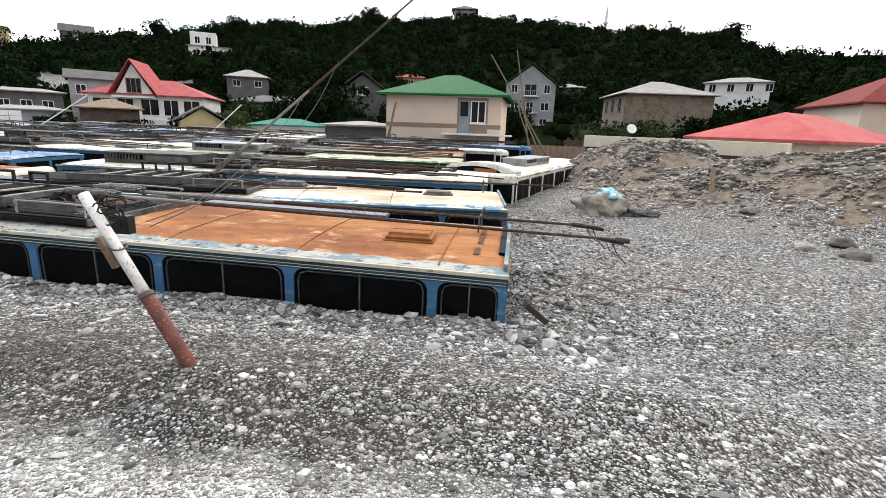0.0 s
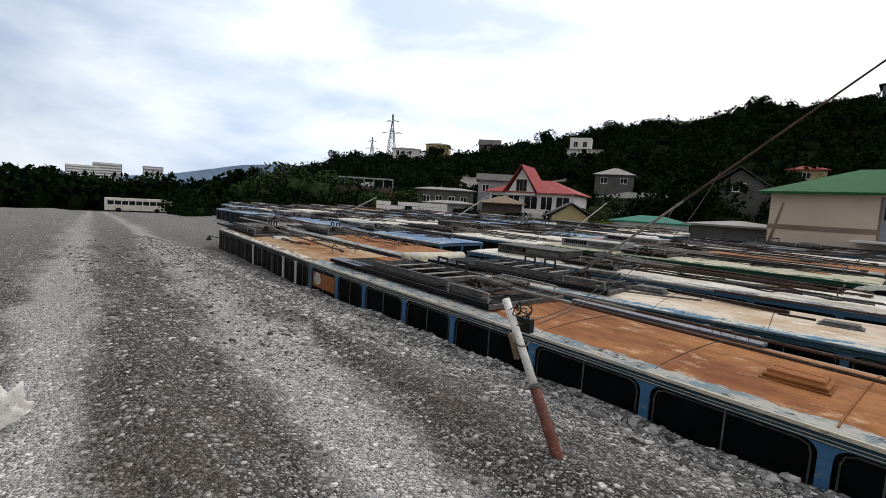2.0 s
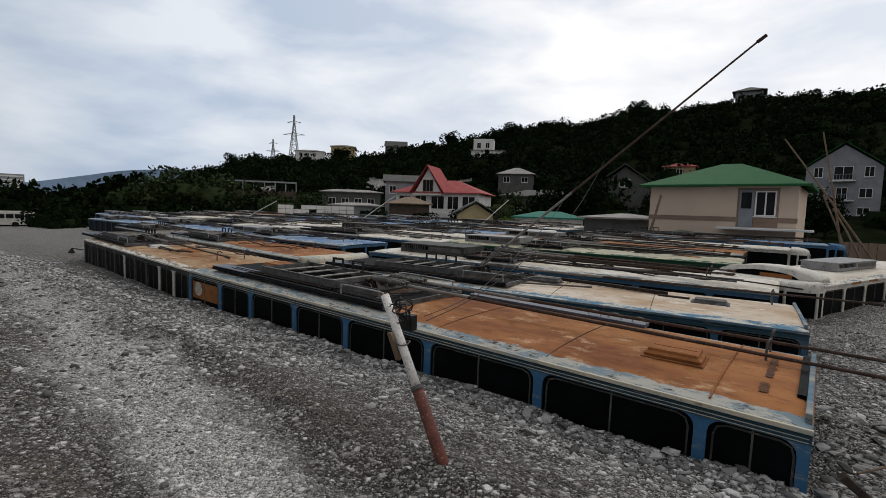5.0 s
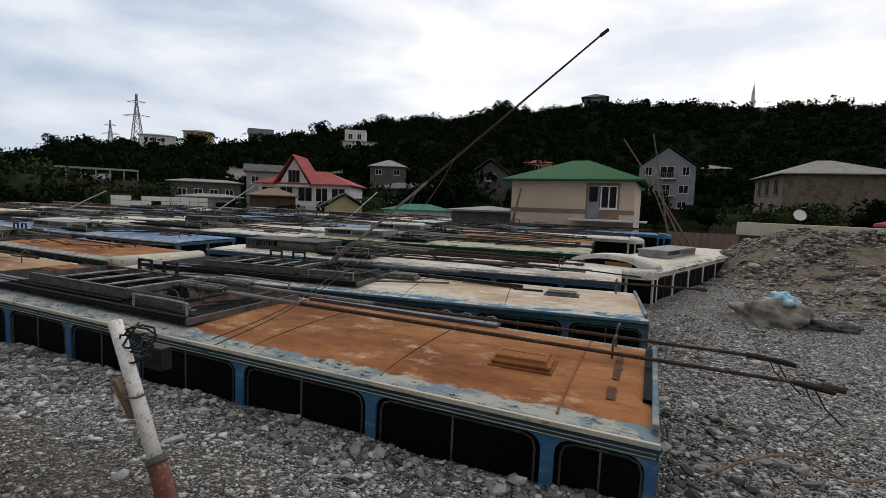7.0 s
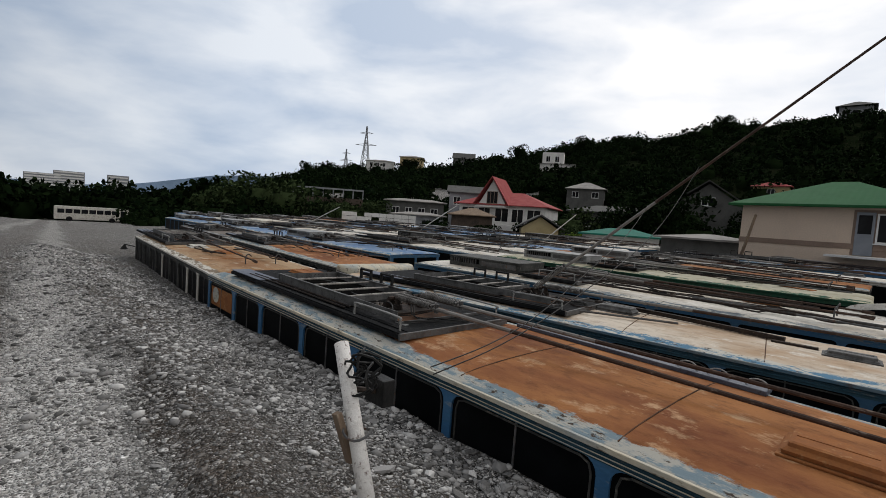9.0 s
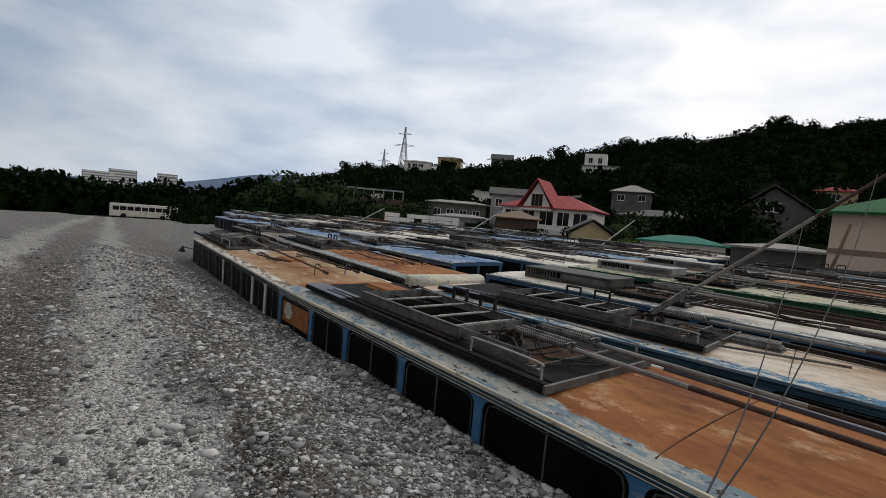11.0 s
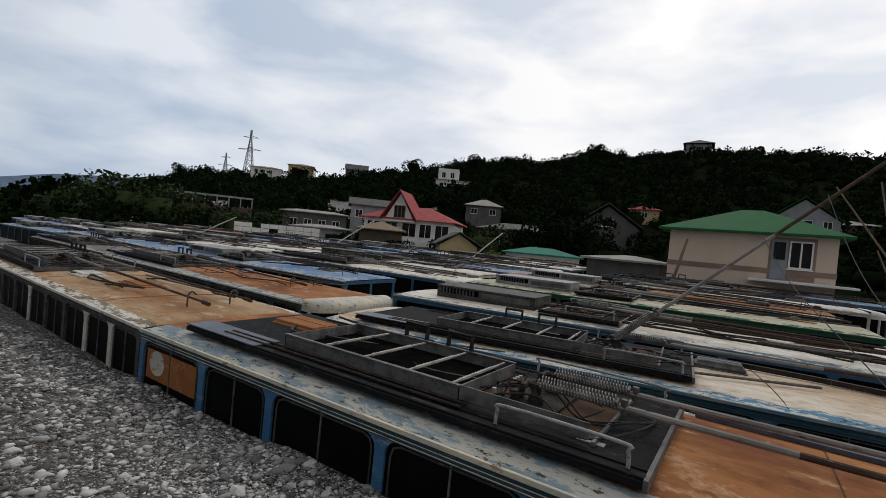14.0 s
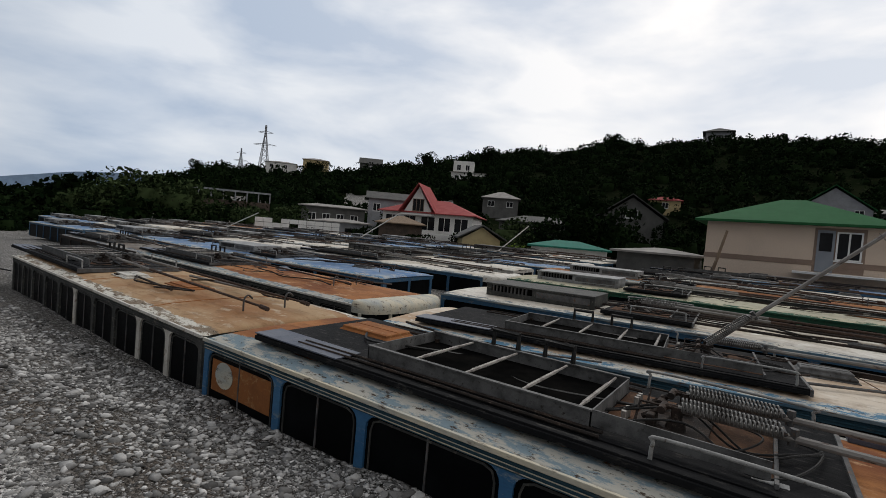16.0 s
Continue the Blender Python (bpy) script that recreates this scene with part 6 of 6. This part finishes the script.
for k, (az, d, r, hs, mat) in enumerate(SPECS):
    x, y = at_az(az, d)
    lab = {"leaf": "dark leafy tree among the houses", "leaf2": "broad olive-green tree with dense leaves", "leaf3": "bright yellow-green bush by the sheds"}[mat]
    tree(x, y, ground_z(x, y) - 0.2, r, hs, mat, k, lab)
# low belt of trees along the far side of the gravel
items = []
for _ in range(420):
    az = rw.uniform(-112, -72)
    d = rw.uniform(118, 165)
    x, y = at_az(az, d)
    r = rw.uniform(3.0, 5.2) if rw.random() < 0.8 else 1.6
    items.append(((x, y, ground_z(x, y) - r * 0.2), r, rw.uniform(0.9, 1.3) if r > 2 else 3.2, TPL[rw.randrange(10)]))
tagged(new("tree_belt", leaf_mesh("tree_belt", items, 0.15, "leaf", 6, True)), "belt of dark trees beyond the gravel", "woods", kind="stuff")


def far_ridge(name, d, a0, a1, f, mat, label):
    vs, fs = [], []
    n = 60
    for k in range(n + 1):
        az = a0 + (a1 - a0) * k / n
        x, y = at_az(az, d)
        h = f(az) + d * 0.0016 * wob(az, 0, 0.35, d)
        vs += [(x, y, -60), (x, y, max(h, -20))]
    for k in range(n):
        fs.append((2 * k, 2 * k + 2, 2 * k + 3, 2 * k + 1))
    tagged(new(name, mesh_of(name, vs, fs, M[mat])), label, "mountain", kind="structure")


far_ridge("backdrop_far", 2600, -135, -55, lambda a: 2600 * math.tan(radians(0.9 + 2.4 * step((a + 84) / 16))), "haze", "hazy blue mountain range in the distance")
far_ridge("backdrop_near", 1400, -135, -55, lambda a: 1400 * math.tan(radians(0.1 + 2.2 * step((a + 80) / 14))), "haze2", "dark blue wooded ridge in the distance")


# ---------------------------------------------------------------- loose things about the yard
RED_STONES = [(0.3, -0.1), (0.9, 0.4), (0.5, 0.9), (1.2, -0.5)]
rk = random.Random(15)
for k in range(280):
    u = rk.random()
    if u < 0.45:
        x, y, s = rk.uniform(-8.5, 0.6), -abs(rk.gauss(0.15, 0.35)) - 0.03, rk.uniform(0.03, 0.075)
    elif u < 0.8:
        x, y, s = abs(rk.gauss(0, 0.7)) - 0.02, rk.uniform(-0.6, 2.6), rk.uniform(0.03, 0.085)
    else:
        x, y, s = rk.uniform(-9, 5.0), rk.uniform(-4.0, -0.6), rk.uniform(0.022, 0.042)
    if hidden_by(x, y, BUS_BOX):
        continue
    o = new("stone", STONES[k % 12])
    o.parent = ground
    o.matrix_local = pose(x, y, ground_z(x, y) + s * 0.25, rk.uniform(-20, 20), rk.uniform(-20, 20), rk.uniform(0, 360)) @ Matrix.Scale(s, 4)
def lump(name, m, size, mat, seed, label, cat, amp=0.35, parts=()):
    bm = bmesh.new()
    bmesh.ops.create_icosphere(bm, subdivisions=4, radius=1.0)
    for v in bm.verts:
        n = noise.fractal(v.co * 1.6 + Vector((seed, 0, 0)), 1.0, 2.0, 4)
        f = noise.noise(v.co * 5 + Vector((0, seed, 0)))
        v.co = v.co * (1 + amp * n + 0.06 * f)
        v.co = Vector((v.co.x * size[0], v.co.y * size[1], max(-0.15, v.co.z) * size[2]))
    me = bpy.data.meshes.new(name)
    bm.to_mesh(me)
    bm.free()
    me.materials.append(M[mat])
    me.polygons.foreach_set("use_smooth", [True] * len(me.polygons))
    ob = tagged(new(name, me), label, cat)
    ob.matrix_world = m
    return ob


for x, y, s in ((5.6, 5.3, 0.16), (6.2, 4.9, 0.22), (7.0, 4.8, 0.26), (6.5, 5.8, 0.2), (7.7, 5.4, 0.24), (6.0, 8.6, 0.2), (8.6, 8.9, 0.2), (4.3, 12.6, 0.16), (2.9, 14.6, 0.15), (7.4, 4.3, 0.2), (8.4, 5.0, 0.3)):
    o = lump("boulder", pose(x, y, ground_z(x, y) + s * 0.05, 8, -6, s * 900), (s * 1.3, s, s * 0.8), "rubble", x + y, "pale rounded boulder at the mound's foot", "boulder", 0.28)
    tagged(o, group="boulders by the mound")
lump("sack", pose(2.15, 8.4, ground_z(2.15, 8.4), 0, 0, -14), (0.8, 0.5, 0.45), "fabric", 3, "heap of dirty pale sacking on the gravel", "sack", 0.45)
lump("plastic_bag", pose(2.35, 8.4, ground_z(2.35, 8.4) + 0.4, 0, 0, 10), (0.28, 0.22, 0.2), "bluebag", 8, "crumpled light blue plastic bag on the sacking", "bag", 0.6)
lump("scrap_sheet", pose(-4.93, -5.3, ground_z(-4.93, -5.3) + 0.1, 12, 8, 35), (0.05, 0.16, 0.24), "chalk", 12, "crumpled pale sheet-metal scrap standing in the gravel", "scrap", 0.5)
lump("tarpaulin", pose(3.2, 8.2, ground_z(3.2, 8.2) - 0.02, 0, 0, 12), (0.5, 0.3, 0.16), "darkpaint", 5, "dark crumpled tarpaulin beside the sacking", "tarpaulin", 0.6)


def stick(name, a, b, r, mat, label, cat, sides=7, r2=None):
    ob = part(name, tube([a, Vector(a).lerp(Vector(b), 0.5) + Vector((0.02, 0, 0.03)), b], r, sides, [r, (r + (r2 or r)) / 2, r2 or r]), M[mat], None, label)
    return tagged(ob, category=cat)


plk = tagged(part("plank", box(-0.07, 0.07, -0.02, 0.02, -0.1, 0.95, 0.005, pose(5.5, 10.0, ground_z(5.5, 10.0), -35, 10, 0)), M["wood"], None, "old weathered plank leaning on the mound"), category="plank")
tagged(part("dead_branch", tube(bend([(0.22, 0.55, 0.30), (0.55, 0.78, 0.42), (0.9, 0.95, 0.47), (1.25, 0.86, 0.40), (1.6, 1.0, 0.46), (2.0, 1.05, 0.44)], 5), 0.011, 7), M["wood"], None, "bare pale dead branch on the stones"), category="branch")
tagged(part("short_beam", box(-0.35, 0.0, -0.03, 0.03, -0.03, 0.03, 0.006, pose(0.32, 0.05, 0.28, 10, 40, 30)), M["bark"], None, "splintered dark beam beside the bus corner"), category="beam")
for a, b in (((0.4, 1.7, 0.3), (1.3, 0.9, 0.5)), ((0.7, 0.6, 0.25), (1.55, 1.5, 0.62)), ((1.2, 1.9, 0.3), (1.35, 1.6, 0.68))):
    stick("twig", a, b, 0.007, "wood", "dry thin twig among the stones", "twig", 5, 0.003)
# tall stakes and fence behind the white bus
for a, b in (((0.6, 23.3, 0.8), (-0.5, 23.0, 6.4)), ((1.6, 23.6, 0.8), (-1.9, 23.2, 6.2)), ((0.8, 23.8, 0.8), (-0.3, 23.6, 3.6)), ((1.2, 23.2, 0.8), (0.1, 23.0, 3.0))):
    stick("stake", a, b, 0.05, "wood", "long thin weathered wooden stake leaning up", "stake", 7, 0.03)
stick("stake", (-8.2, 24.4, 0.6), (-7.5, 24.3, 3.6), 0.09, "wood", "short weathered wooden post before the house", "stake", 7, 0.06)
fence = thing("fence", pose(5.2, 27.5, 0.1, 0, 0, -3), "brown sheet-metal yard fence", "fence", kind="structure")
for k in range(26):
    part("sheet", box(-4.6 + k * 0.36, -4.26 + k * 0.36, -0.02 + 0.02 * (k % 2), 0.01 + 0.02 * (k % 2), -1.0, 1.25), M["band"], fence)
wf = thing("wooden_fence", pose(6.0, 36.0, -0.3, 0, 0, -4), "weathered board fence behind the yard", "fence")
for k in range(24):
    part("board", box(-2.4 + k * 0.2, -2.23 + k * 0.2, 0, 0.025, -0.5, 1.9 + 0.12 * ((k * 5) % 3)), M["wallbrown"], wf)
dish = thing("satellite_dish", pose(5.75, 22.2, 2.55, 68, 0, 12), "white satellite dish on a roof edge", "satellite dish")
bmd = bmesh.new()
bmesh.ops.create_uvsphere(bmd, u_segments=24, v_segments=12, radius=1.0)
bmesh.ops.delete(bmd, geom=[v for v in bmd.verts if v.co.z > -0.88], context="VERTS")
bmd.transform(Matrix.Translation((0, 0, 0.9)) )
part("reflector", bmd, M["pvc"], dish, smooth=True)
part("arm", tube([(0, 0.3, 0.1), (0, 0.1, 0.55)], 0.015, 6), M["steel"], dish)
# raised collectors far back in the yard
for x, y, dx, dz in ((-33.0, 24.0, 3.4, 2.6), (-45.0, 20.0, 3.2, 1.8), (-22.0, 27.0, 2.0, 2.4)):
    stick("trolley_pole", (x, y, 0.9), (x + dx, y + 1.5, 0.9 + dz), 0.05, "chalk", "pale raised trolley pole over the rows", "trolley pole", 7, 0.035)
